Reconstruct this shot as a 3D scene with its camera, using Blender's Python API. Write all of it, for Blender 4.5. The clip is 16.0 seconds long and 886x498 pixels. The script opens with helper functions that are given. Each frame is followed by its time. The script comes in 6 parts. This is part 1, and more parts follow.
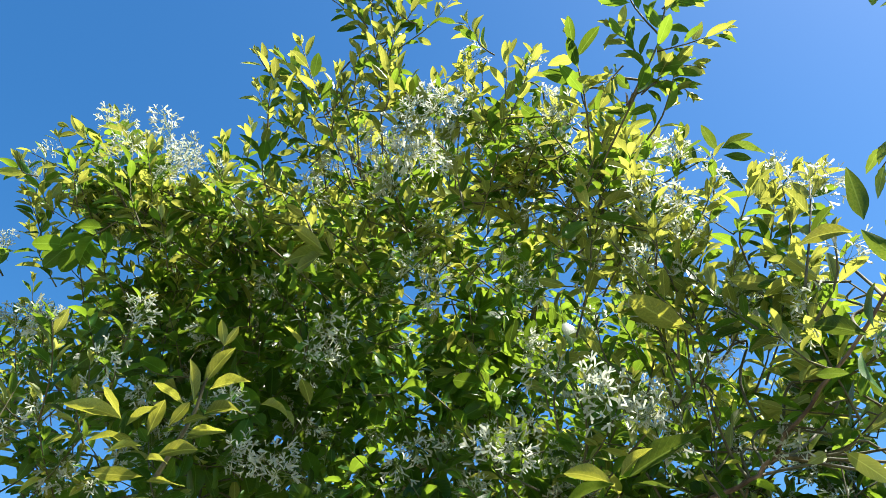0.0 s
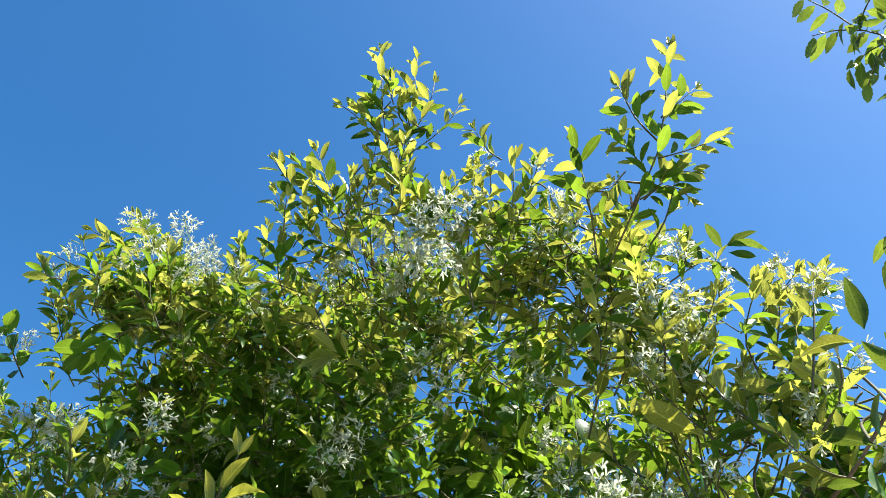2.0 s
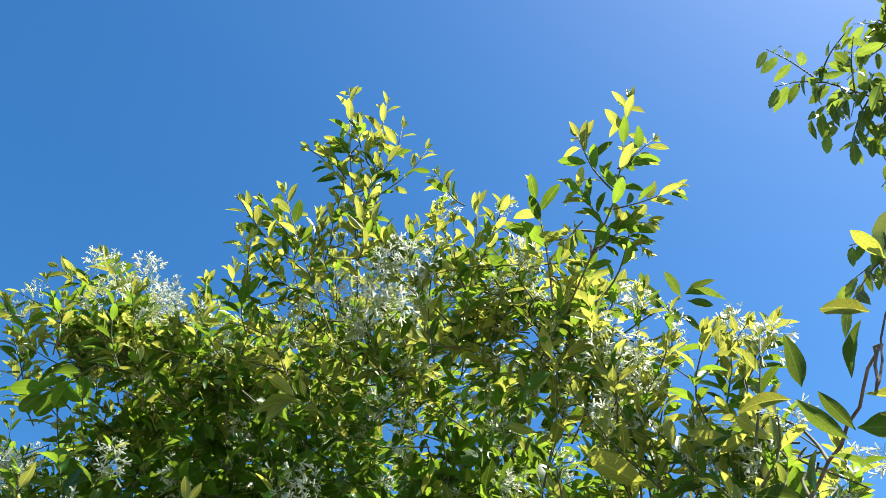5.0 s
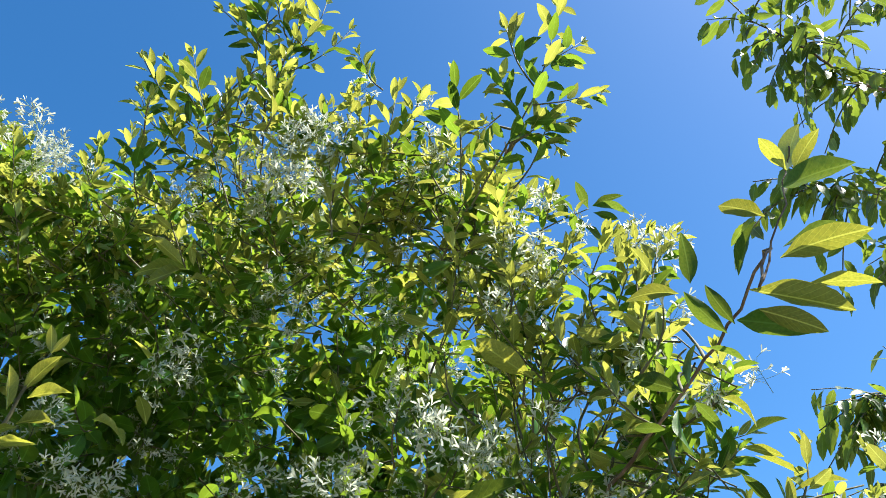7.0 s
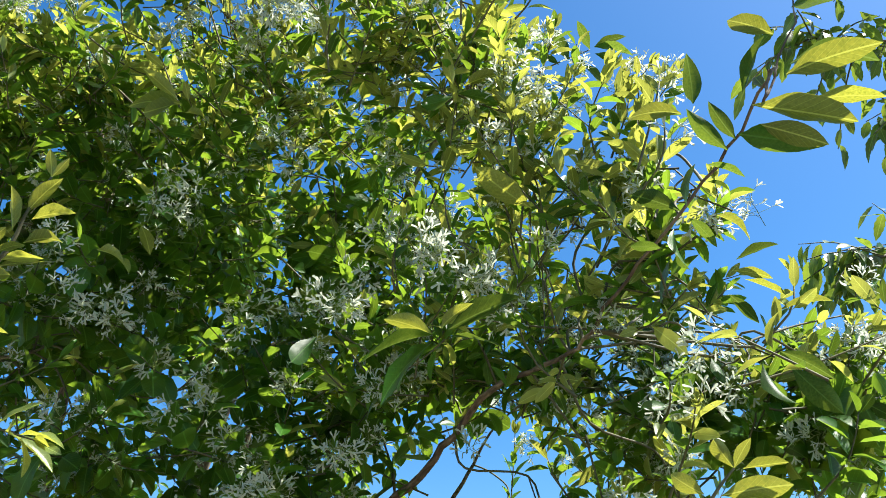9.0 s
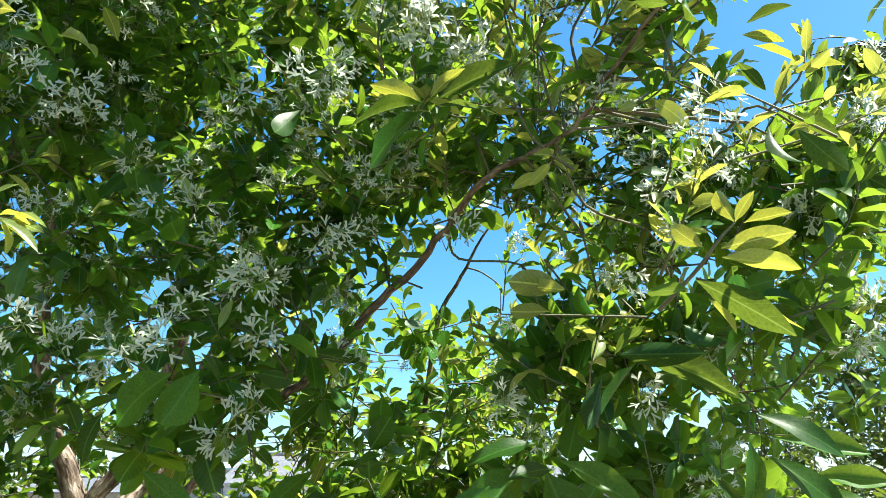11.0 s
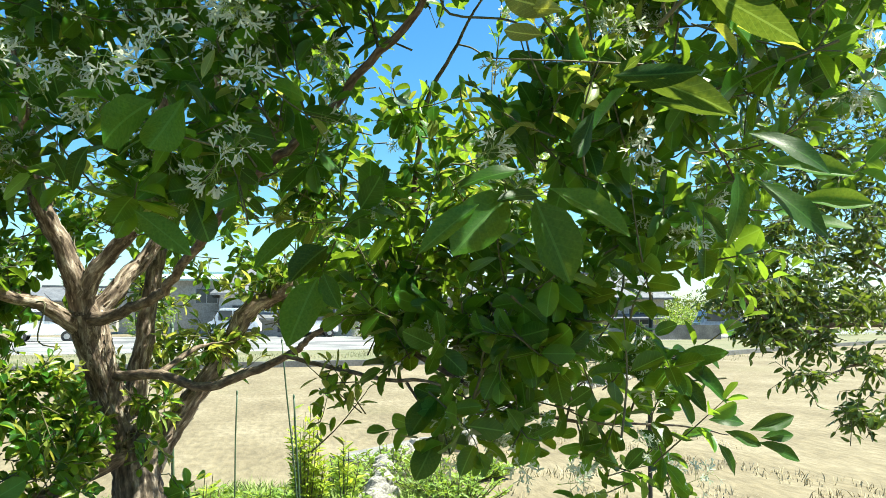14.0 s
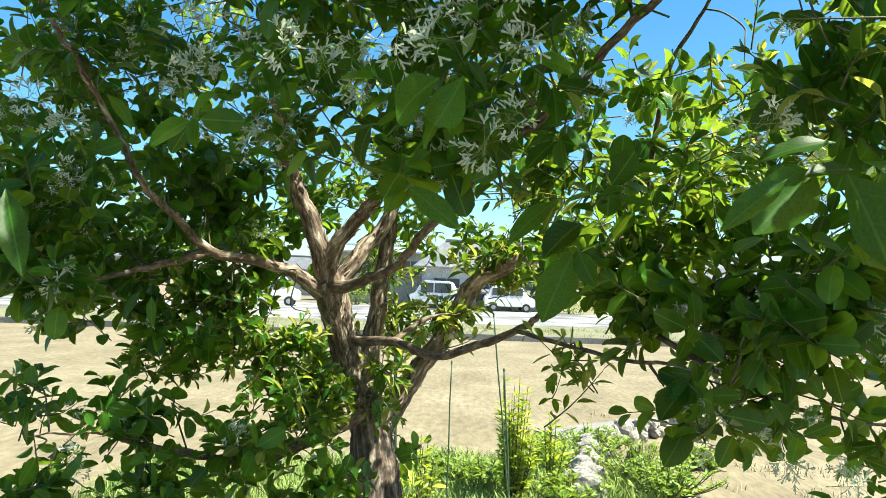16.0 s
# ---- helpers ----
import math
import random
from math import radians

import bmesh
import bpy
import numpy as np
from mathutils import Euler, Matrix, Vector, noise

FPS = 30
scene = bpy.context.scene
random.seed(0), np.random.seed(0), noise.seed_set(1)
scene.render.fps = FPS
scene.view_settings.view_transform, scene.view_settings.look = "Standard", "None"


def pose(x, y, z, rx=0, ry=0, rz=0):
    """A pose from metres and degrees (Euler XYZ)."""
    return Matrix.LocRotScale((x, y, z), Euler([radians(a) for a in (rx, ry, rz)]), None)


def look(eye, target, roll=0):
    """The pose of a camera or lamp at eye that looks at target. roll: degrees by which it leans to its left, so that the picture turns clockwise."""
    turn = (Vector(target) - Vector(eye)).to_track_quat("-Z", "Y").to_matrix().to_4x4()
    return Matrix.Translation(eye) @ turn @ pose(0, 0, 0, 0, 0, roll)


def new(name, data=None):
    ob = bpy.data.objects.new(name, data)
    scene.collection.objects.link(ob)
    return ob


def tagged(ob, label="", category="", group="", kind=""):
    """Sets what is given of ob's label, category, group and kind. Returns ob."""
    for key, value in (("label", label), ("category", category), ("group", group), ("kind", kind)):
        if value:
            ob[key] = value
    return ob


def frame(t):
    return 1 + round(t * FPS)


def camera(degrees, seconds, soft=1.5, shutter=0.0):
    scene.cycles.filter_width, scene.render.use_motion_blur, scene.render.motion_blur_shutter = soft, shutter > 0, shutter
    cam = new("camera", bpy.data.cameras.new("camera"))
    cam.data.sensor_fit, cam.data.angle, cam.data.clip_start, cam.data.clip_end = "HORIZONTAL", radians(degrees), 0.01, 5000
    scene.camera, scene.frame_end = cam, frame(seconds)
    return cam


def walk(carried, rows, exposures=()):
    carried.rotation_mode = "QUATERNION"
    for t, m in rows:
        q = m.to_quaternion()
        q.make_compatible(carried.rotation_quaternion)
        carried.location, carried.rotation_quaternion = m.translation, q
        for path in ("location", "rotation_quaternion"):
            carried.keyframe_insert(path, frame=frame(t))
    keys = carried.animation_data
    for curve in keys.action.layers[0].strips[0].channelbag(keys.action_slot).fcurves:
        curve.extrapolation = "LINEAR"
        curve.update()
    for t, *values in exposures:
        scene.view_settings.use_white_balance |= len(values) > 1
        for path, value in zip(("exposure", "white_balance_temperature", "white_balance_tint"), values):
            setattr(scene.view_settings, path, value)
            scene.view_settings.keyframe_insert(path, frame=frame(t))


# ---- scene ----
cam = camera(61.5, 16.0, soft=0.5)
PATH = [
    (0, (0.0, 0.0, 1.62), (-0.005, 1.574, 2.854), 1.4),
    (0.5, (-0.007, -0.014, 1.62), (-0.021, 1.521, 2.902), 1.4),
    (1, (-0.012, -0.016, 1.627), (-0.039, 1.485, 2.948), 1.5),
    (1.5, (0.002, -0.035, 1.63), (-0.037, 1.426, 2.995), 1.7),
    (2, (0.006, -0.055, 1.633), (-0.04, 1.38, 3.025), 1.8),
    (2.5, (-0.001, -0.062, 1.636), (-0.045, 1.336, 3.066), 1.7),
    (3, (-0.008, -0.058, 1.64), (-0.053, 1.319, 3.091), 1.6),
    (3.2, (-0.005, -0.061, 1.64), (-0.053, 1.307, 3.098), 1.7),
    (5.3, (0.074, -0.084, 1.647), (0.084, 1.293, 3.098), 1.6),
    (5.5, (0.081, -0.076, 1.648), (0.124, 1.303, 3.096), 1.5),
    (6, (0.078, -0.047, 1.643), (0.214, 1.342, 3.076), 1.3),
    (6.5, (0.091, -0.021, 1.629), (0.278, 1.42, 3.004), 1.3),
    (7, (0.086, 0.0, 1.616), (0.311, 1.488, 2.933), 1.5),
    (7.5, (0.092, 0.007, 1.603), (0.326, 1.533, 2.875), 1.4),
    (8, (0.078, 0.003, 1.589), (0.328, 1.56, 2.818), 1.2),
    (8.5, (0.079, 0.028, 1.576), (0.349, 1.646, 2.72), 1.3),
    (9, (0.082, 0.043, 1.553), (0.367, 1.719, 2.606), 1.2),
    (9.2, (0.066, 0.06, 1.55), (0.384, 1.757, 2.56), 0.9),
    (11.3, (0.102, 0.12, 1.494), (0.446, 1.99, 2.116), -0.5),
    (11.5, (0.105, 0.123, 1.49), (0.451, 1.998, 2.096), -0.6),
    (12, (0.104, 0.134, 1.467), (0.466, 2.034, 1.974), -0.7),
    (12.5, (0.108, 0.14, 1.444), (0.484, 2.057, 1.875), -0.6),
    (13, (0.112, 0.146, 1.429), (0.503, 2.078, 1.771), -0.6),
    (13.5, (0.114, 0.15, 1.408), (0.515, 2.095, 1.65), -0.6),
    (14, (0.099, 0.154, 1.396), (0.493, 2.107, 1.576), 0.1),
    (14.5, (0.052, 0.159, 1.398), (0.407, 2.12, 1.566), 0.9),
    (15, (0.033, 0.174, 1.394), (0.279, 2.153, 1.55), 1.7),
    (15.5, (0.013, 0.176, 1.396), (0.095, 2.169, 1.532), 2.0),
    (16, (0.001, 0.177, 1.395), (-0.125, 2.17, 1.501), 2.3),
]
walk(cam, [(t, look(eye, target, roll)) for t, eye, target, roll in PATH], exposures=[(0, 1.49, 6560, 10), (5.5, 1.44, 6480, 10), (8.5, 1.41, 6400, 9), (11.5, 1.95, 6540, 2), (13.5, 1.71, 6700, -3), (16, 1.74, 6920, -1)])

# ---- light ----
SUN_AZIMUTH, SUN_ELEVATION = 101.0, 60.0
world = bpy.data.worlds.new("sky")
scene.world = world
world.use_nodes = True
sky = world.node_tree.nodes.new("ShaderNodeTexSky")
sky.sky_type, sky.sun_disc = "NISHITA", False
sky.sun_elevation, sky.sun_rotation = radians(SUN_ELEVATION), radians(SUN_AZIMUTH)
sky.air_density, sky.dust_density, sky.ozone_density = 1.0, 0.9, 5.0
background = world.node_tree.nodes["Background"]
background.inputs["Strength"].default_value = 0.08
deeper = world.node_tree.nodes.new("ShaderNodeHueSaturation")
deeper.inputs["Hue"].default_value, deeper.inputs["Saturation"].default_value = 0.497, 1.28
world.node_tree.links.new(sky.outputs[0], deeper.inputs["Color"])
world.node_tree.links.new(deeper.outputs[0], background.inputs["Color"])
toward_sun = Vector((math.sin(radians(SUN_AZIMUTH)) * math.cos(radians(SUN_ELEVATION)),
                     math.cos(radians(SUN_AZIMUTH)) * math.cos(radians(SUN_ELEVATION)), math.sin(radians(SUN_ELEVATION))))
sun = new("sun", bpy.data.lights.new("sun", "SUN"))
sun.data.energy, sun.data.angle, sun.data.color = 5.0, radians(0.53), (1.0, 0.95, 0.87)
sun.matrix_world = look(toward_sun * 50, (0, 0, 0))


# ---- materials ----
def material(name):
    m = bpy.data.materials.new(name)
    m.use_nodes = True
    return m, m.node_tree.nodes, m.node_tree.links, m.node_tree.nodes["Principled BSDF"]


def ramp(nodes, links, source, stops):
    r = nodes.new("ShaderNodeValToRGB")
    while len(r.color_ramp.elements) < len(stops):
        r.color_ramp.elements.new(0.5)
    for e, (at, colour) in zip(r.color_ramp.elements, stops):
        e.position, e.color = at, (*colour, 1)
    links.new(source, r.inputs["Fac"])
    return r.outputs["Color"]


def noise_node(nodes, links, scale, detail=5.0, stretch=None, coords="Object"):
    if coords == "grain":
        along = nodes.new("ShaderNodeAttribute")
        along.attribute_name = "grain"
        c = along.outputs["Vector"]
    else:
        c = nodes.new("ShaderNodeTexCoord").outputs[coords]
    if stretch:
        mp = nodes.new("ShaderNodeMapping")
        mp.inputs["Scale"].default_value = stretch
        links.new(c, mp.inputs["Vector"])
        c = mp.outputs["Vector"]
    n = nodes.new("ShaderNodeTexNoise")
    n.inputs["Scale"].default_value, n.inputs["Detail"].default_value = scale, detail
    links.new(c, n.inputs["Vector"])
    return n.outputs["Fac"]


def mixed(nodes, links, a, b, fac, blend="MIX"):
    n = nodes.new("ShaderNodeMix")
    n.data_type, n.blend_type = "RGBA", blend
    for socket, value in ((n.inputs["Factor"], fac), (n.inputs[6], a), (n.inputs[7], b)):
        if hasattr(value, "links"):
            links.new(value, socket)
        elif isinstance(value, tuple):
            socket.default_value = (*value, 1)
        else:
            socket.default_value = value
    return n.outputs[2]


def bumped(nodes, links, bsdf, height, strength=0.4, distance=0.01):
    b = nodes.new("ShaderNodeBump")
    b.inputs["Strength"].default_value, b.inputs["Distance"].default_value = strength, distance
    links.new(height, b.inputs["Height"])
    links.new(b.outputs["Normal"], bsdf.inputs["Normal"])


def plain(name, stops, scale, roughness=0.8, bump=0.3, distance=0.01, detail=6.0, metallic=0.0, fine=None):
    """A surface with two scales of colour variation and a fine relief."""
    m, nodes, links, bsdf = material(name)
    big = noise_node(nodes, links, scale, detail)
    small = noise_node(nodes, links, fine or scale * 9, 4.0)
    colour = ramp(nodes, links, big, stops)
    shade = ramp(nodes, links, small, [(0.3, (0.72, 0.72, 0.72)), (0.7, (1.15, 1.15, 1.15))])
    links.new(mixed(nodes, links, colour, shade, 1.0, "MULTIPLY"), bsdf.inputs["Base Color"])
    bsdf.inputs["Roughness"].default_value, bsdf.inputs["Metallic"].default_value = roughness, metallic
    bumped(nodes, links, bsdf, small, bump, distance)
    return m


def leaf_material(name, dark, light, glow, passing=0.42, rough=0.34, vein=0.5, pieces=False, gloss=0.3):
    """A thin leaf: glossy skin, light that shines through, a pale midrib and side veins."""
    m, nodes, links, bsdf = material(name)
    uv = nodes.new("ShaderNodeUVMap")
    sep = nodes.new("ShaderNodeSeparateXYZ")
    links.new(uv.outputs["UV"], sep.inputs[0])

    def calc(op, a, b=None, c=None):
        n = nodes.new("ShaderNodeMath")
        n.operation = op
        for k, v in enumerate((a, b, c)):
            if v is None:
                continue
            if hasattr(v, "links"):
                links.new(v, n.inputs[k])
            else:
                n.inputs[k].default_value = v
        return n.outputs[0]

    across = calc("ABSOLUTE", calc("SUBTRACT", sep.outputs[0], 0.5))
    midrib = calc("LESS_THAN", across, 0.028)
    side = calc("FRACT", calc("MULTIPLY", calc("SUBTRACT", sep.outputs[1], calc("MULTIPLY", across, 0.55)), 9.0))
    sides = calc("LESS_THAN", side, 0.10)
    veins = calc("MAXIMUM", midrib, calc("MULTIPLY", sides, 0.35))
    rnd = nodes.new("ShaderNodeObjectInfo").outputs["Random"] if pieces else nodes.new("ShaderNodeNewGeometry").outputs["Random Per Island"]
    base = ramp(nodes, links, rnd, [(0.0, tuple(c * 0.8 for c in dark)), (0.6, tuple((a + b) / 2 for a, b in zip(dark, light))), (1.0, tuple(c * 1.12 for c in light))])
    mottle = noise_node(nodes, links, 45.0, 4.0)
    base = mixed(nodes, links, base, ramp(nodes, links, mottle, [(0.3, (0.75, 0.78, 0.7)), (0.7, (1.15, 1.12, 1.1))]), 1.0, "MULTIPLY")
    pale = tuple(min(1, c * 2.2 + 0.03) for c in light)
    base = mixed(nodes, links, base, pale, calc("MULTIPLY", veins, vein))
    links.new(base, bsdf.inputs["Base Color"])
    bsdf.inputs["Roughness"].default_value = rough
    bsdf.inputs["Specular IOR Level"].default_value = gloss
    bumped(nodes, links, bsdf, calc("SUBTRACT", mottle, calc("MULTIPLY", veins, 0.6)), 0.14, 0.002)
    shine = nodes.new("ShaderNodeBsdfTranslucent")
    glowing = ramp(nodes, links, rnd, [(0.0, tuple(c * 0.55 for c in glow)), (1.0, tuple(min(c * 1.12, 0.75) for c in glow))])
    cells = noise_node(nodes, links, 28.0, 6.0)
    glowing = mixed(nodes, links, glowing, ramp(nodes, links, cells, [(0.32, (0.66, 0.72, 0.62)), (0.5, (0.95, 0.96, 0.95)), (0.68, (1.18, 1.14, 1.1))]), 1.0, "MULTIPLY")
    links.new(mixed(nodes, links, glowing, tuple(min(0.8, c * 1.25 + 0.04) for c in glow), calc("MULTIPLY", veins, 0.45)), shine.inputs["Color"])
    mix = nodes.new("ShaderNodeMixShader")
    mix.inputs[0].default_value = passing
    links.new(bsdf.outputs[0], mix.inputs[1])
    links.new(shine.outputs[0], mix.inputs[2])
    links.new(mix.outputs[0], nodes["Material Output"].inputs["Surface"])
    return m


MATURE = dict(dark=(0.012, 0.066, 0.006), light=(0.045, 0.15, 0.013), glow=(0.28, 0.43, 0.03), passing=0.46)
YOUNG = dict(dark=(0.15, 0.225, 0.045), light=(0.29, 0.365, 0.085), glow=(0.55, 0.56, 0.085), gloss=0.5)
leaf_mature = leaf_material("leaf_mature", **MATURE)
leaf_young = leaf_material("leaf_young", **YOUNG, passing=0.47)
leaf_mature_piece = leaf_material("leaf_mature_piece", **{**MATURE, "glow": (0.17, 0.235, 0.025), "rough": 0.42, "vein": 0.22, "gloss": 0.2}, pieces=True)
leaf_young_piece = leaf_material("leaf_young_piece", **{**YOUNG, "glow": (0.42, 0.42, 0.045)}, passing=0.46, pieces=True)
leaf_dark = leaf_material("leaf_serrate", (0.024, 0.07, 0.012), (0.07, 0.145, 0.024), (0.30, 0.40, 0.04), passing=0.42)
leaf_shade = leaf_material("leaf_shade", (0.022, 0.055, 0.012), (0.06, 0.11, 0.022), (0.24, 0.32, 0.03), passing=0.35)
leaf_bush = leaf_material("leaf_bush", (0.22, 0.32, 0.04), (0.36, 0.45, 0.06), (0.6, 0.68, 0.06), passing=0.4, rough=0.45)
leaf_weed = leaf_material("leaf_weed", (0.11, 0.2, 0.03), (0.22, 0.32, 0.06), (0.45, 0.58, 0.06), passing=0.35, rough=0.5)


def petal_material():
    m, nodes, links, bsdf = material("petal")
    tone = noise_node(nodes, links, 60.0, 3.0)
    links.new(ramp(nodes, links, tone, [(0.3, (0.34, 0.40, 0.29)), (0.7, (0.48, 0.53, 0.42))]), bsdf.inputs["Base Color"])
    bsdf.inputs["Roughness"].default_value = 0.55
    shine = nodes.new("ShaderNodeBsdfTranslucent")
    shine.inputs["Color"].default_value = (0.72, 0.76, 0.62, 1)
    mix = nodes.new("ShaderNodeMixShader")
    mix.inputs[0].default_value = 0.4
    links.new(bsdf.outputs[0], mix.inputs[1])
    links.new(shine.outputs[0], mix.inputs[2])
    links.new(mix.outputs[0], nodes["Material Output"].inputs["Surface"])
    return m


petal = petal_material()
stalk = plain("flower_stalk", [(0.3, (0.16, 0.24, 0.06)), (0.7, (0.28, 0.34, 0.1))], 30, 0.6, 0.1, 0.001)


def bark_material(name, furrow, ridge, flake, grain_size=26.0, stretch=None):
    """Cracked bark: dark cracks, brown ridges and papery pale flakes."""
    m, nodes, links, bsdf = material(name)
    fibres = noise_node(nodes, links, grain_size, 9.0, stretch, "grain")
    patches = noise_node(nodes, links, 14.0, 5.0)
    grain = noise_node(nodes, links, 200.0, 5.0, (1.0, 1.0, 0.4), "grain")
    colour = ramp(nodes, links, fibres, [(0.36, furrow), (0.45, tuple((a + b) / 2 for a, b in zip(furrow, ridge))), (0.53, ridge), (0.66, flake)])
    tint = ramp(nodes, links, patches, [(0.36, (0.86, 0.8, 0.74)), (0.5, (1.0, 0.98, 0.95)), (0.64, (1.12, 1.1, 1.07))])
    colour = mixed(nodes, links, colour, tint, 1.0, "MULTIPLY")
    links.new(mixed(nodes, links, colour, ramp(nodes, links, grain, [(0.3, (0.55, 0.55, 0.55)), (0.7, (1.2, 1.2, 1.2))]), 1.0, "MULTIPLY"), bsdf.inputs["Base Color"])
    bsdf.inputs["Roughness"].default_value = 0.9
    bumped(nodes, links, bsdf, mixed(nodes, links, fibres, grain, 0.35), 1.0, 0.006)
    return m


bark = bark_material("bark", (0.075, 0.053, 0.037), (0.215, 0.165, 0.125), (0.47, 0.41, 0.34), 70.0, (1.0, 1.0, 0.22))
bark_old = bark_material("bark_old", (0.03, 0.022, 0.016), (0.15, 0.118, 0.09), (0.34, 0.29, 0.24), 46.0, (1.2, 1.2, 0.18))
bark_branch = bark_material("bark_branch", (0.075, 0.054, 0.039), (0.165, 0.125, 0.092), (0.27, 0.22, 0.165), 90.0, (1.0, 1.0, 0.3))
bark_twig = plain("bark_twig", [(0.3, (0.055, 0.055, 0.025)), (0.7, (0.13, 0.125, 0.055))], 40, 0.75, 0.3, 0.002)

# ---- mesh building ----
rng = np.random.default_rng(7)
UP = np.array((0.0, 0.0, 1.0))
toward_sun_np = np.array(toward_sun)


def unit(v):
    v = np.asarray(v, float)
    return v / max(np.linalg.norm(v), 1e-9)


def mesh_from(name, verts, faces, materials, slots=None, uvs=None, smooth=True):
    me = bpy.data.meshes.new(name)
    me.from_pydata(np.asarray(verts).tolist(), [], [tuple(f) for f in faces])
    for m in materials:
        me.materials.append(m)
    if slots is not None:
        me.polygons.foreach_set("material_index", np.asarray(slots, np.int32))
    if uvs is not None:
        layer = me.uv_layers.new(name="UVMap")
        index = np.empty(len(me.loops), np.int32)
        me.loops.foreach_get("vertex_index", index)
        layer.data.foreach_set("uv", np.asarray(uvs, np.float32)[index].ravel())
    if smooth:
        me.polygons.foreach_set("use_smooth", np.ones(len(me.polygons), bool))
    me.update()
    return me


def part(name, bm, mat, parent, label=""):
    """Links a bmesh or mesh as one mesh object under a thing or part."""
    if isinstance(bm, bmesh.types.BMesh):
        me = bpy.data.meshes.new(name)
        bm.to_mesh(me)
        bm.free()
        me.materials.append(mat)
    else:
        me = bm
    ob = new(name, me)
    ob.parent = parent
    return tagged(ob, label)


def thing(name, place, label, category, group="", kind=""):
    ob = new(name)
    ob.location = place
    return tagged(ob, label, category, group, kind)


def smooth_line(points, per=6):
    """A rounded line through a few points."""
    p = [np.array(q, float) for q in points]
    p = [2 * p[0] - p[1]] + p + [2 * p[-1] - p[-2]]
    out = []
    for k in range(1, len(p) - 2):
        for s in np.arange(per) / per:
            out.append(0.5 * (2 * p[k] + (p[k + 1] - p[k - 1]) * s + (2 * p[k - 1] - 5 * p[k] + 4 * p[k + 1] - p[k + 2]) * s ** 2
                              + (3 * p[k] - p[k - 1] - 3 * p[k + 1] + p[k + 2]) * s ** 3))
    out.append(p[-2])
    return np.array(out)


def tube_arrays(line, radii, sides=6, rough=0.0, start=0):
    """Verts and quads of a round, tapering branch along a line."""
    line = np.asarray(line, float)
    n = len(line)
    radii = np.interp(np.linspace(0, 1, n), np.linspace(0, 1, len(radii)), radii)
    ways = np.gradient(line, axis=0)
    ways /= np.maximum(np.linalg.norm(ways, axis=1, keepdims=True), 1e-9)
    side = unit(np.cross(ways[0], (0.31, 0.87, 0.13)))
    verts, faces = [], []
    for k in range(n):
        side = unit(side - ways[k] * side.dot(ways[k]))
        other = np.cross(ways[k], side)
        for j in range(sides):
            a = 2 * math.pi * j / sides
            r = radii[k]
            way = side * math.cos(a) + other * math.sin(a)
            if rough:
                q = line[k] + way * r
                if sides > 20:
                    furrow = abs(noise.noise(Vector((q[0] * 34, q[1] * 34, q[2] * 6)))) + 0.5 * abs(noise.noise(Vector((q[0] * 80, q[1] * 80, q[2] * 16))))
                    r *= 1 + rough * (min(1.5 * furrow, 0.75) - 0.35) + rough * 0.3 * noise.noise(Vector((q[0] * 150, q[1] * 150, q[2] * 40)))
                else:
                    r *= 1 + rough * 0.6 * noise.noise(Vector(q * 18)) + rough * 0.3 * noise.noise(Vector(q * 60))
            verts.append(line[k] + way * r)
        if k:
            a0, b0 = start + (k - 1) * sides, start + k * sides
            for j in range(sides):
                faces.append((a0 + j, a0 + (j + 1) % sides, b0 + (j + 1) % sides, b0 + j))
    faces.append(tuple(start + (n - 1) * sides + j for j in range(sides)))
    return verts, faces


def limb_mesh(name, line, radii, sides, rough, mat):
    """A limb whose bark runs along it: each point keeps its place round the limb and along it."""
    verts, faces = tube_arrays(line, radii, sides, rough)
    me = mesh_from(name, verts, faces, [mat])
    line = np.asarray(line, float)
    r = np.interp(np.linspace(0, 1, len(line)), np.linspace(0, 1, len(radii)), radii)
    s = np.r_[0, np.cumsum(np.linalg.norm(np.diff(line, axis=0), axis=1))]
    a = 2 * math.pi * np.arange(sides) / sides
    grain = np.stack([np.outer(r, np.cos(a)), np.outer(r, np.sin(a)), np.repeat(s[:, None], sides, 1)], -1) + line[0] * 3
    me.attributes.new("grain", "FLOAT_VECTOR", "POINT").data.foreach_set("vector", grain.astype(np.float32).ravel())
    return me


# Leaf outlines: stations along the blade, and the half width at each of them.
def outline(stations, widths):
    grid, faces, uvs = [], [], []
    for k, (v, w) in enumerate(zip(stations, widths)):
        for u in (-1, 0, 1):
            grid.append((u, v, w))
            uvs.append((0.5 + 0.5 * u * max(w / max(widths), 0.05), v))
        if k:
            a, b = 3 * (k - 1), 3 * k
            faces += [(a, a + 1, b + 1, b), (a + 1, a + 2, b + 2, b + 1)]
    return np.array(grid, float), faces, uvs


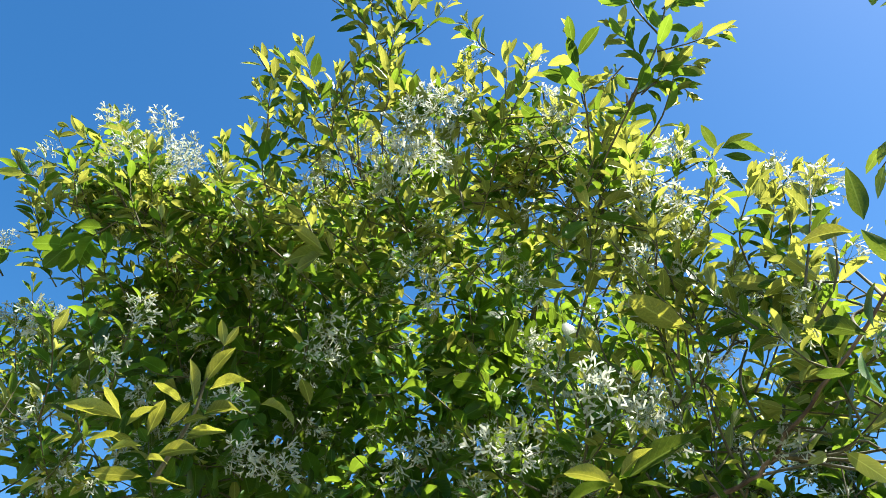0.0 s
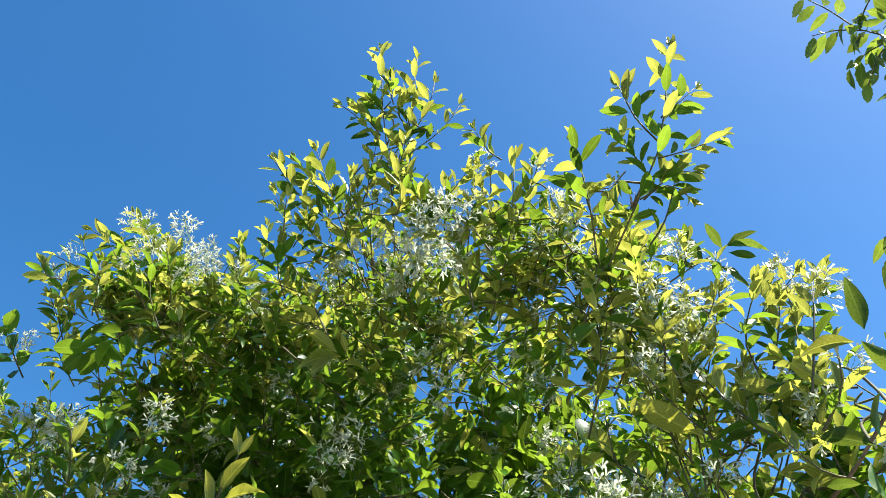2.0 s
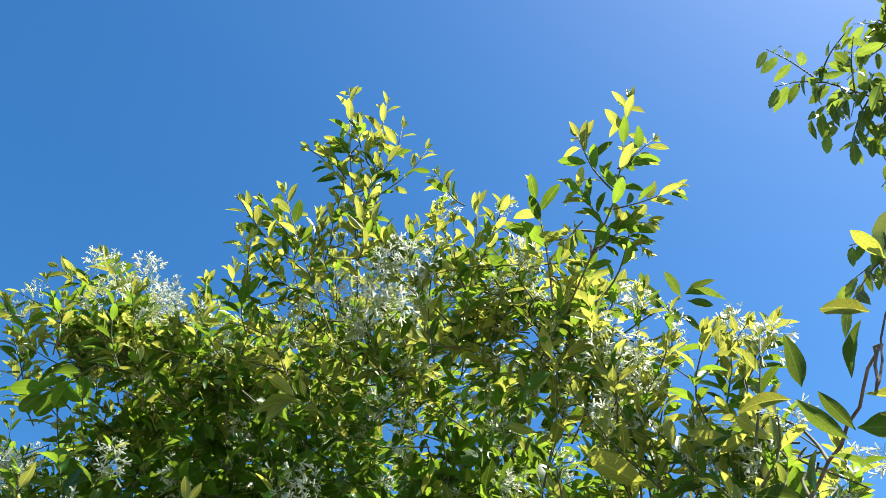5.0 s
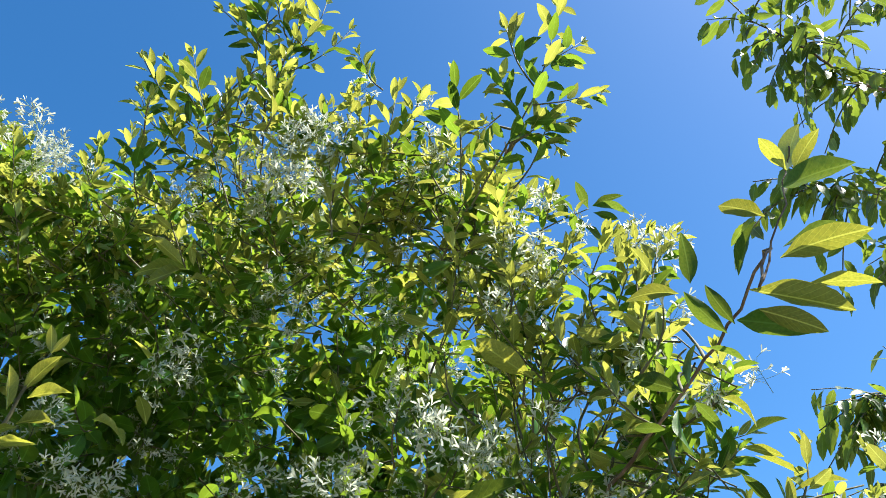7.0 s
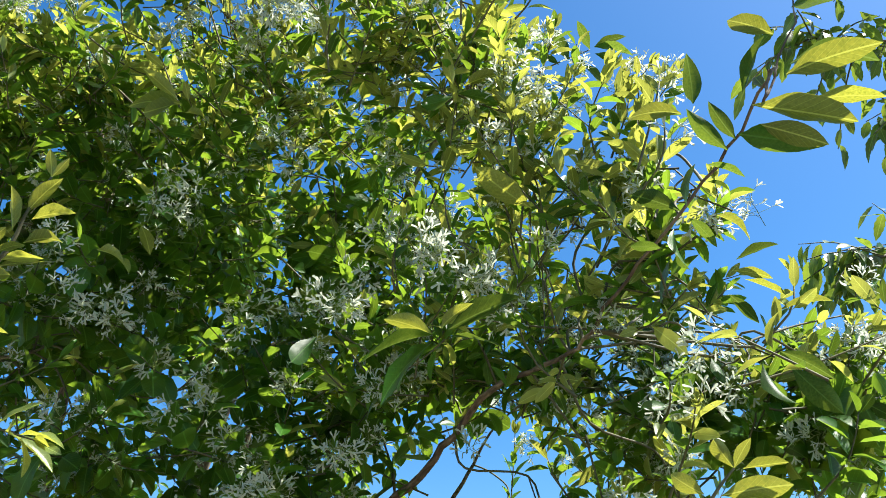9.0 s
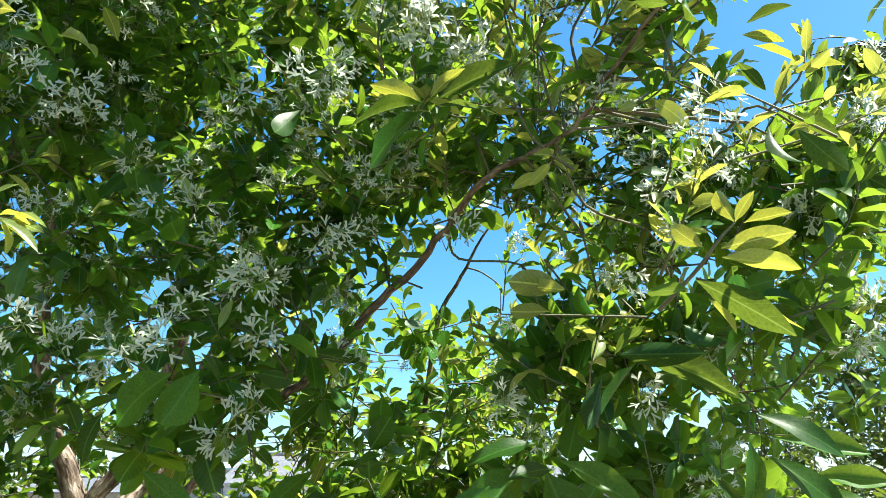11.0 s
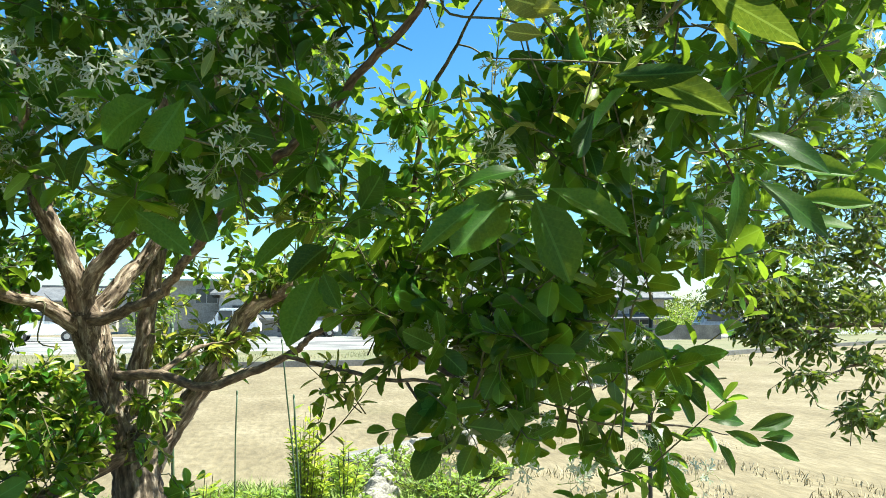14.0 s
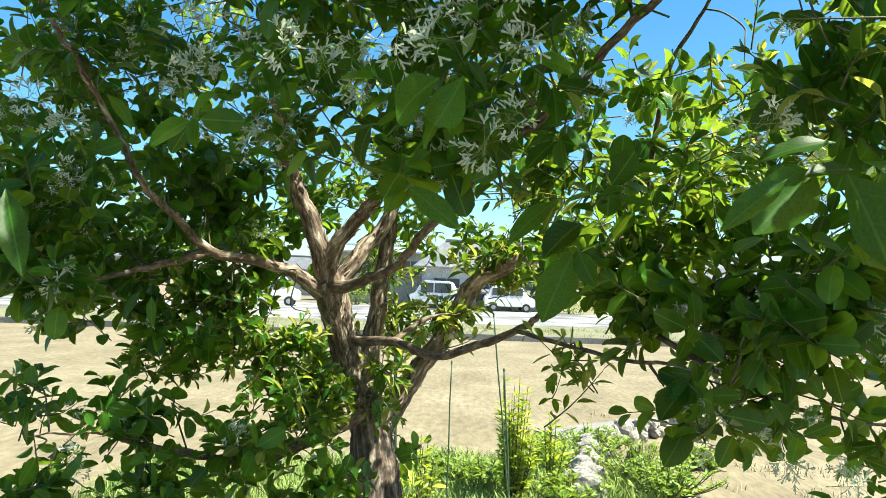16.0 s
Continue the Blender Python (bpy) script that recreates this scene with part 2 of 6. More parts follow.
OVATE = outline((0.0, 0.08, 0.2, 0.4, 0.62, 0.82, 0.94, 1.0), (0.006, 0.014, 0.112, 0.182, 0.19, 0.14, 0.062, 0.005))
ROUND = outline((0.0, 0.09, 0.18, 0.4, 0.64, 0.85, 0.95, 1.0), (0.006, 0.014, 0.16, 0.275, 0.3, 0.235, 0.13, 0.02))
LONG = outline((0.0, 0.08, 0.2, 0.4, 0.6, 0.8, 0.93, 1.0), (0.006, 0.014, 0.105, 0.168, 0.172, 0.125, 0.058, 0.005))
SERRATE = outline((0.0, 0.08, 0.18, 0.28, 0.34, 0.46, 0.52, 0.64, 0.70, 0.82, 0.88, 1.0), (0.005, 0.01, 0.10, 0.16, 0.142, 0.188, 0.166, 0.168, 0.138, 0.112, 0.07, 0.003))
LANCE = outline((0.0, 0.15, 0.4, 0.65, 0.88, 1.0), (0.01, 0.08, 0.12, 0.11, 0.05, 0.004))


def leaf_arrays(shape, leaves):
    """All leaves of one outline. A leaf: root, way, face normal, length, bend, fold."""
    grid, faces, uvs = shape
    a = np.array([(*l[0], *l[1], *l[2], l[3], l[4], l[5]) for l in leaves], float)
    root, way, face, size, bend, fold = a[:, 0:3], a[:, 3:6], a[:, 6:9], a[:, 9], a[:, 10], a[:, 11]
    way = way / np.linalg.norm(way, axis=1, keepdims=True)
    across = np.cross(way, face)
    across /= np.maximum(np.linalg.norm(across, axis=1, keepdims=True), 1e-9)
    face = np.cross(across, way)
    u, v, w = grid.T
    x = (u * w)[None, :] * (1 - 0.25 * np.abs(fold)[:, None])
    z = fold[:, None] * np.abs(u * w)[None, :] - bend[:, None] * (v ** 2)[None, :] + 0.02 * np.sin(9 * v + 5 * bend[:, None]) * (u * w * 4)[None, :]
    y = v[None, :] * (1 - 0.35 * bend[:, None] ** 2)
    pts = root[:, None] + size[:, None, None] * (x[..., None] * across[:, None] + y[..., None] * way[:, None] + z[..., None] * face[:, None])
    k = len(grid)
    f = (np.array(faces)[None] + (np.arange(len(a)) * k)[:, None, None]).reshape(-1, 4)
    return pts.reshape(-1, 3), f, np.tile(np.array(uvs), (len(a), 1))


def fine_leaf(shape, bend, fold, curl, mat):
    """One leaf with five lines of points across: folded, bent, a little twisted, with a wavy edge."""
    grid = shape[0]
    stations, widths = grid[1::3, 1], grid[1::3, 2]
    rows = np.linspace(0, 1, 11)
    half = np.interp(rows, stations, widths)
    half[1:-1] = (half[:-2] + 2 * half[1:-1] + half[2:]) / 4
    verts, faces, uvs = [], [], []
    for k, (v, w) in enumerate(zip(rows, half)):
        turn = curl * 0.7 * (v - 0.3)
        for u in (-1, -0.5, 0, 0.5, 1):
            x, z = u * w * (1 - 0.2 * fold), fold * w * abs(u) ** 1.4 + 0.10 * w * u * u * math.sin(13 * v + 2.2 * u + 9 * curl)
            verts.append((x * math.cos(turn) - z * math.sin(turn) + curl * 0.12 * v * v, v * (1 - 0.35 * bend * bend), x * math.sin(turn) + z * math.cos(turn) - bend * v ** 2.2))
            uvs.append((0.5 + 0.5 * u * max(w / max(half), 0.05), v))
        if k:
            a, b = 5 * (k - 1), 5 * k
            faces += [(a + j, a + j + 1, b + j + 1, b + j) for j in range(4)]
    return mesh_from("leaf", verts, faces, [mat], None, uvs)


def leaf_mesh(name, groups):
    """One mesh of many leaves. groups: (outline, leaves, material)."""
    verts, faces, uvs, slots, mats, at = [], [], [], [], [], 0
    for shape, leaves, mat in groups:
        if not leaves:
            continue
        p, f, t = leaf_arrays(shape, leaves)
        verts.append(p), faces.append(f + at), uvs.append(t)
        slots += [len(mats)] * len(f)
        mats.append(mat)
        at += len(p)
    return mesh_from(name, np.concatenate(verts), np.concatenate(faces), mats, slots, np.concatenate(uvs))


def panicle_mesh(name, seed, flowers=16, length=0.085):
    """A loose, branched cluster of flowers, each with four narrow strap petals spread like a bird's foot on a thin stalk."""
    r = np.random.default_rng(seed)
    verts, faces, slots = [], [], []

    def stick(a, b, w):
        v, f = tube_arrays([a, (np.array(a) + b) / 2 + r.normal(0, 0.002, 3), b], [w, w * 0.7], 3, 0, len(verts))
        verts.extend(v), faces.extend(f), slots.extend([1] * len(f))

    main = [np.zeros(3), np.array((0.004, 0, length * 0.5)), np.array((-0.002, 0.003, length))]
    stick(main[0], main[1], 0.0012), stick(main[1], main[2], 0.0009)
    for k in range(flowers):
        h = r.uniform(0.2, 1.0)
        root = main[0] * (1 - h) + main[2] * h
        a = r.uniform(0, 2 * math.pi)
        out = unit((math.cos(a), math.sin(a), r.uniform(0.0, 1.0)))
        head = root + out * (r.uniform(0.018, 0.045) * (1.35 - 0.6 * h)) + r.normal(0, 0.004, 3)
        stick(root, head, 0.0007)
        out = unit(out + r.normal(0, 0.35, 3))
        side = unit(np.cross(out, (0.3, 0.2, 0.9)))
        for j in range(4):
            b = a + j * math.pi / 2 + r.normal(0, 0.3)
            round_ = side * math.cos(b) + np.cross(out, side) * math.sin(b)
            way = unit(out * r.uniform(0.9, 1.4) + round_ * r.uniform(0.2, 0.6))
            size, wide = r.uniform(0.017, 0.024), r.uniform(0.0019, 0.0027)
            cross = unit(np.cross(way, out + r.normal(0, 0.3, 3))) * wide
            droop = round_ * 0.005 - np.array((0, 0, 0.002))
            n = len(verts)
            mid, end = head + way * size * 0.5, head + way * size + droop
            verts.extend([head - cross * 0.3, head + cross * 0.3, mid + cross * 0.8, mid - cross * 0.8, end + cross * 1.25, end - cross * 1.25, end + way * 0.0022])
            faces.extend([(n, n + 1, n + 2, n + 3), (n + 3, n + 2, n + 4, n + 5), (n + 5, n + 4, n + 6)])
            slots.extend([0, 0, 0])
    return mesh_from(name, verts, faces, [petal, stalk], slots)


# Thin places in the crown, through which the sun reaches the fork and the lower boughs.
sun_gaps = [(np.array((-0.62, 2.74, 1.58)), 0.15), (np.array((-0.56, 2.75, 1.42)), 0.13), (np.array((-0.47, 2.72, 1.61)), 0.08), (np.array((-1.05, 2.10, 0.99)), 0.12), (np.array((-0.74, 2.40, 1.05)), 0.1), (np.array((-0.66, 2.55, 1.2)), 0.13), (np.array((0.60, 1.2, 1.89)), 0.14), (np.array((0.53, 1.3, 2.0)), 0.12), (np.array((-0.78, 2.42, 1.26)), 0.1), (np.array((-0.98, 2.36, 1.2)), 0.1), (np.array((-0.62, 2.5, 1.0)), 0.08)]


def apart(p, spot):
    """How far a point stands from the line that runs from a spot to the sun."""
    d = p - spot
    along = float(d @ toward_sun_np)
    return np.linalg.norm(d - along * toward_sun_np) if along > 0.08 else 9.0


# Gaps between the boughs, open from the front of the crown to its back.
open_lanes = [(np.array((0.318, 1.0, 1.69)), np.array((0.85, 3.2, 2.363)), 0.075), (np.array((0.016, 1.2, 1.5)), np.array((-0.24, 4.0, 1.688)), 0.06), (np.array((0.075, 1.2, 1.508)), np.array((-0.022, 4.0, 1.717)), 0.06)]
# The upright stem stands clear of the leaves before it.
open_lanes += [(np.array((-0.30, 1.56, z0)), np.array(foot), reach) for z0, foot, reach in (
    (1.447, (-0.58, 2.70, 1.49), 0.07), (1.517, (-0.63, 2.67, 1.62), 0.08), (1.588, (-0.69, 2.63, 1.76), 0.08), (1.681, (-0.71, 2.55, 1.92), 0.07), (1.785, (-0.71, 2.47, 2.09), 0.06),
    (1.30, (-0.50, 2.68, 1.22), 0.07), (1.22, (-0.46, 2.68, 1.08), 0.07), (1.15, (-0.42, 2.66, 0.94), 0.07))]
# Free air behind the near shoot.
open_lanes.append((np.array((0.68, 0.84, 2.13)), np.array((0.75, 0.84, 2.40)), 0.05))


def off_lane(p, a, b):
    """How far a point stands from the line between two places."""
    d, way = p - a, unit(b - a)
    along = float(d @ way)
    return np.linalg.norm(d - along * way) if 0 < along < np.linalg.norm(b - a) else 9.0


class Plant:
    """Collects the branches, leaves and flowers of one tree."""

    def __init__(self):
        self.limbs, self.wood, self.wood_faces = [], [], []
        self.mature, self.young, self.near, self.flowers = [], [], [], []
        self.bones, self.broad, self.round_leaves = [], [], False

    def limb(self, points, radii, name="branch", per=6, sides=10, rough=0.07):
        line = smooth_line(points, per)
        if name == "branch":
            radii = [*radii, 0.0012]
        line[1:-1] += rng.normal(0, min(max(radii) * 0.1, 0.0025) if sides < 20 else 0.0, (len(line) - 2, 3))
        self.limbs.append((name, line, radii, sides, rough))
        self.bones.append(line)

    def stick(self, line, radii, sides=4):
        v, f = tube_arrays(line, radii, sides, 0, len(self.wood))
        self.wood.extend(v), self.wood_faces.extend(f)

    def leaf(self, root, way, face, size, bend, fold, young=False, near=False):
        row = (root, way, face, size, bend, fold)
        if near:
            self.near.append((row, young))
        else:
            (self.young if young else self.broad if self.round_leaves else self.mature).append(row)

    def shoot(self, line, nodes, size, near=False, young=2, flower=0.0, spread=55, first=0.15, thick=0.0021, lift=0.75, fresh=0.0):
        """A twig along a line, with pairs of leaves that turn by a quarter from node to node."""
        line = smooth_line(line, 4) if len(line) < 5 else np.array(line, float)
        middle = line[len(line) // 2]
        if any(apart(middle, spot) < reach for spot, reach in sun_gaps) or any(off_lane(middle, a, b) < reach for a, b, reach in open_lanes):
            return
        lengths = np.r_[0, np.cumsum(np.linalg.norm(np.diff(line, axis=0), axis=1))]
        turn = rng.uniform(0, math.pi)
        last = max(0.6, 1 - 0.55 * size / lengths[-1])
        cut = np.linspace(0, min(1, last + 0.03), 6) * lengths[-1]
        self.stick(np.stack([np.interp(cut, lengths, line[:, j]) for j in range(3)], 1), [thick, thick * 0.45])
        for k in range(nodes):
            s = first + (last - first) * k / max(nodes - 1, 1)
            p = np.array([np.interp(s * lengths[-1], lengths, line[:, j]) for j in range(3)])
            q = np.array([np.interp(min(1, s + 0.05) * lengths[-1], lengths, line[:, j]) for j in range(3)])
            way = unit(q - p) if s < 0.99 else unit(line[-1] - line[-2])
            side = unit(np.cross(way, UP + rng.normal(0, 0.05, 3)))
            up = np.cross(side, way)
            tip = nodes - 1 - k
            is_young = tip < young
            angle = radians(spread * (0.45 if tip == 0 else 0.8 if tip == 1 else 1.0) + rng.normal(0, 9))
            length = size * (0.62 if tip == 0 else 0.85 if tip == 1 else rng.uniform(0.8, 1.12)) * (0.75 if k == 0 else 1)
            for sign in (1, -1):
                if rng.random() < 0.06 and not near:
                    continue
                a = turn + rng.normal(0, 0.2)
                out = (side * math.cos(a) + up * math.sin(a)) * sign
                lw = unit(way * math.cos(angle) + out * math.sin(angle) + np.array((0, 0, -0.12)) + rng.normal(0, 0.08, 3))
                face = unit(unit(way + rng.normal(0, 0.15, 3)) * (1 - lift) + (UP + toward_sun_np * 0.3) * lift + rng.normal(0, 0.28, 3))
                self.leaf(p + lw * 0.003, lw, face, length, rng.uniform(0.0, 0.34), rng.uniform(0.25, 0.85) if length < 0.068 else rng.uniform(0.0, 0.3), is_young or rng.random() < fresh, near)
            turn += math.pi / 2
        if young and not near:
            for k in range(3):
                lw = unit(way + side * math.cos(2.1 * k + turn) * 0.35 + up * math.sin(2.1 * k + turn) * 0.35)
                self.leaf(p + way * 0.012, lw, unit(side * math.cos(2.1 * k) + up * math.sin(2.1 * k)), size * rng.uniform(0.3, 0.5), 0.1, rng.uniform(0.7, 1.0), True)
        if rng.random() < flower:
            for _ in range(1 + (rng.random() < 0.5)):
                self.flowers.append((line[-1] - unit(line[-1] - line[-2]) * 0.07 + rng.normal(0, 0.012, 3), unit(unit(line[-1] - line[0]) + rng.normal(0, 0.45, 3) + (0, 0, -0.25)), rng.uniform(0.45, 0.7)))

    def clump(self, centre, radius, twigs, flower=0.2, size=0.072, length=0.2, droop=0.0, thick_set=1.0, fresh=0.05, young=1, rise=0.35, spread=55, lift=0.75, broad=False):
        """A cloud of leafy twigs that grow away from the nearest limb."""
        self.round_leaves = broad
        centre, radius = np.array(centre, float), np.array(radius, float)
        bones = np.concatenate(self.bones)
        near = bones[np.argmin(np.linalg.norm(bones - centre, axis=1))]
        away = np.linalg.norm(centre - near)
        knees = [near + (centre - near) * k + rng.normal(0, 0.09 * away, 3) + (0, 0, 0.03) for k in (0.28, 0.55, 0.8)]
        spine = smooth_line([near, *knees, centre + rng.normal(0, 0.02, 3)], 4)
        self.stick(spine, [0.0028, 0.0016], 5)
        for _ in range(int(twigs * 1.5 * thick_set)):
            place = centre + np.clip(rng.normal(0, 0.62, 3), -1.4, 1.4) * radius
            root = spine[int(rng.integers(len(spine) // 2, len(spine)))]
            way = unit(unit(place - root) * 0.8 + np.array((0, 0, rise - droop)) + rng.normal(0, 0.35, 3))
            far = length * rng.uniform(0.65, 1.3)
            base = place - way * far * 0.8
            end = place + way * far * 0.2
            mid = (base + end) / 2 + np.array((0, 0, -0.012)) + rng.normal(0, 0.01, 3)
            if rng.random() < 0.04:
                self.stick([root, (root + base) / 2 + rng.normal(0, 0.02, 3), base], [0.002, 0.0014], 3)
            self.shoot([base, mid, end], int(rng.integers(4, 8)), size * rng.uniform(0.8, 1.15), young=young if rng.random() < 0.6 else 0, flower=flower, fresh=fresh, spread=spread, lift=lift)



# ---- ground ----
def ground_material():
    m, nodes, links, bsdf = material("dry_field")
    big = noise_node(nodes, links, 0.25, 5.0)
    rows = noise_node(nodes, links, 1.4, 8.0, (0.8, 0.5, 1.0))
    fine = noise_node(nodes, links, 11.0, 10.0, (1.2, 0.5, 1.0))
    colour = ramp(nodes, links, rows, [(0.3, (0.13, 0.105, 0.06)), (0.5, (0.166, 0.137, 0.082)), (0.7, (0.205, 0.174, 0.112))])
    green = ramp(nodes, links, big, [(0.55, (0, 0, 0)), (0.72, (1, 1, 1))])
    colour = mixed(nodes, links, colour, (0.12, 0.12, 0.05), mixed(nodes, links, (0, 0, 0), green, 0.35))
    links.new(mixed(nodes, links, colour, ramp(nodes, links, fine, [(0.3, (0.76, 0.75, 0.72)), (0.7, (1.2, 1.2, 1.2))]), 1.0, "MULTIPLY"), bsdf.inputs["Base Color"])
    bsdf.inputs["Roughness"].default_value = 0.95
    bumped(nodes, links, bsdf, fine, 0.7, 0.03)
    return m


def sheet(name, corners, z, mat, label, category):
    me = mesh_from(name, [(x, y, z) for x, y in corners], [tuple(range(len(corners)))], [mat], smooth=False)
    return tagged(new(name, me), label, category, kind="structure")


sheet("ground", [(-2500, -2500), (2500, -2500), (2500, 2500), (-2500, 2500)], 0.0, ground_material(), "mown dry straw-coloured field with faint green patches", "field")

# ---- the flowering tree ----
tree = Plant()
fixed_blooms = []
root_x, root_y = -0.36, 2.78
tree.limb([(root_x + 0.01, root_y, -0.05), (root_x, root_y, 0.3), (-0.36, 2.78, 0.66), (-0.38, 2.79, 0.82), (-0.40, 2.80, 0.94), (-0.42, 2.80, 1.06)], [0.12, 0.098, 0.085, 0.078, 0.072, 0.066, 0.03], "trunk", 30, 72, 0.26)
tree.limb([(-0.38, 2.80, 0.83), (-0.44, 2.80, 1.01), (-0.48, 2.80, 1.12), (-0.52, 2.78, 1.26), (-0.56, 2.77, 1.40)], [0.054, 0.052, 0.05, 0.054], "stem", 18, 48, 0.2)
tree.limb([(-0.56, 2.77, 1.37), (-0.58, 2.75, 1.49), (-0.63, 2.72, 1.62), (-0.69, 2.68, 1.76), (-0.71, 2.60, 1.92), (-0.71, 2.52, 2.09), (-0.69, 2.40, 2.39), (-0.52, 2.10, 2.50), (-0.63, 1.75, 3.02)], [0.045, 0.034, 0.028, 0.024, 0.016, 0.009], "limb", 7, 12, 0.12)
tree.limb([(-0.39, 2.84, 0.83), (-0.43, 2.95, 1.11), (-0.42, 2.98, 1.28), (-0.40, 3.00, 1.50), (-0.38, 3.00, 1.67), (-0.39, 2.92, 1.94), (-0.32, 2.80, 2.32), (-0.24, 2.60, 2.75), (-0.205, 2.45, 2.98), (-0.20, 2.30, 3.13), (-0.21, 2.00, 3.18), (-0.24, 1.60, 3.12), (-0.28, 1.35, 3.07)], [0.05, 0.036, 0.03, 0.027, 0.024, 0.02, 0.016, 0.012, 0.008, 0.005], "limb", 6, 12, 0.13)
tree.limb([(-0.57, 2.75, 1.45), (-0.52, 2.73, 1.55), (-0.42, 2.70, 1.66), (-0.34, 2.62, 1.76), (-0.29, 2.50, 1.95), (-0.17, 2.30, 2.39), (0.04, 2.22, 2.60), (0.24, 2.05, 2.80), (0.28, 1.90, 2.88), (0.34, 1.65, 2.97), (0.355, 1.35, 2.90), (0.37, 1.10, 2.82), (0.38, 0.92, 2.79)], [0.034, 0.026, 0.022, 0.02, 0.018, 0.016, 0.014, 0.011, 0.008, 0.006, 0.004], "limb", 6, 12, 0.12)
tree.limb([(-0.54, 2.74, 1.38), (-0.42, 2.66, 1.41), (-0.29, 2.50, 1.46), (-0.21, 2.38, 1.54), (-0.06, 2.05, 1.66), (0.01, 1.86, 1.71), (0.10, 1.68, 1.75), (0.20, 1.66, 1.86), (0.32, 1.52, 1.98), (0.40, 1.35, 2.07), (0.45, 1.20, 2.06), (0.50, 1.10, 2.07), (0.51, 0.90, 2.10), (0.58, 0.77, 2.19), (0.61, 0.65, 2.26), (0.56, 0.62, 2.17), (0.64, 0.62, 2.34), (0.68, 0.62, 2.45)], [0.024, 0.018, 0.0155, 0.0135, 0.012, 0.011, 0.0098, 0.010, 0.0085, 0.007, 0.0055, 0.0038, 0.003, 0.0025, 0.0022, 0.002, 0.0016, 0.001], "branch", 6, 10, 0.1)
tree.limb([(-0.58, 2.75, 1.36), (-0.66, 2.65, 1.43), (-0.74, 2.50, 1.46), (-0.83, 2.35, 1.48), (-0.86, 2.20, 1.55), (-0.91, 2.05, 1.64), (-0.96, 1.95, 1.80), (-1.00, 1.85, 1.92), (-1.02, 1.78, 2.07), (-0.55, 1.70, 2.21)], [0.028, 0.019, 0.015, 0.009, 0.007, 0.006, 0.004], "limb", 6, 10, 0.12)
tree.limb([(-0.83, 2.35, 1.48), (-0.92, 2.20, 1.43), (-0.98, 2.05, 1.39), (-1.08, 1.90, 1.35)], [0.018, 0.012, 0.006], "branch", 6, 8)
tree.limb([(-0.36, 2.82, 0.89), (-0.29, 2.85, 1.03), (-0.20, 2.88, 1.16), (-0.11, 2.90, 1.30), (-0.06, 2.90, 1.41), (0.04, 2.90, 1.47), (0.19, 2.85, 1.53), (0.37, 2.75, 1.56), (0.56, 2.60, 1.59)], [0.05, 0.036, 0.032, 0.03, 0.02, 0.01], "limb", 6, 12, 0.12)
tree.limb([(-0.46, 2.77, 1.20), (-0.30, 2.65, 1.21), (-0.16, 2.55, 1.18), (-0.02, 2.45, 1.23), (0.10, 2.35, 1.29), (0.15, 2.20, 1.34), (0.25, 2.05, 1.40), (0.34, 1.90, 1.43)], [0.018, 0.0145, 0.013, 0.01, 0.006], "branch", 6, 10)
tree.limb([(0.09, 2.35, 1.28), (0.21, 2.15, 1.26), (0.31, 1.90, 1.25), (0.38, 1.70, 1.26), (0.45, 1.60, 1.23)], [0.007, 0.006, 0.004], "branch", 6, 6)
tree.limb([(0.35, 1.80, 1.25), (0.37, 1.75, 1.21)], [0.004, 0.003], "branch", 4, 5)
tree.limb([(-0.55, 2.80, 1.38), (-0.46, 2.85, 1.52), (-0.39, 2.90, 1.63), (-0.30, 2.90, 1.85), (-0.18, 2.85, 2.20), (-0.13, 2.60, 2.66)], [0.034, 0.026, 0.02, 0.01], "limb", 6, 10)
tree.limb([(0.22, 2.20, 1.40), (0.39, 2.30, 1.58), (0.43, 2.30, 1.66), (0.46, 2.20, 1.99), (0.52, 2.12, 2.12), (0.58, 1.95, 2.23), (0.67, 1.70, 2.21)], [0.008, 0.008, 0.008, 0.006, 0.003], "branch", 6, 8)
tree.limb([(-0.42, 2.76, 0.95), (-0.53, 2.65, 0.90), (-0.64, 2.50, 0.86), (-0.73, 2.40, 0.86), (-0.82, 2.30, 0.89), (-0.92, 2.20, 0.93), (-1.01, 2.10, 0.98), (-1.15, 2.00, 0.98)], [0.03, 0.022, 0.018, 0.012, 0.006], "branch", 6, 10)
tree.limb([(-0.43, 2.75, 0.76), (-0.48, 2.60, 0.73), (-0.56, 2.50, 0.70)], [0.008, 0.005], "branch", 5, 6)
tree.limb([(-0.30, 2.66, 1.22), (-0.21, 2.75, 1.29), (-0.13, 2.80, 1.31)], [0.011, 0.008], "branch", 5, 6)
tree.limb([(0.25, 2.05, 1.40), (0.51, 1.75, 1.23), (0.72, 1.80, 1.16), (1.03, 1.85, 1.13), (1.18, 1.88, 1.10)], [0.008, 0.006, 0.003], "branch", 6, 6)

tree.limb([(0.67, 1.70, 2.21), (0.85, 1.72, 2.05), (1.05, 1.78, 1.90), (1.22, 1.86, 1.72), (1.28, 1.95, 1.60)], [0.005, 0.004, 0.003], "branch", 6, 6)

# Shoots that stand out against the sky and those close to the lens.
def bunch(line, nodes, size, **how):
    tree.shoot(line, nodes, size, **{"fresh": 0.45, "spread": 46, "lift": 0.5, **how})


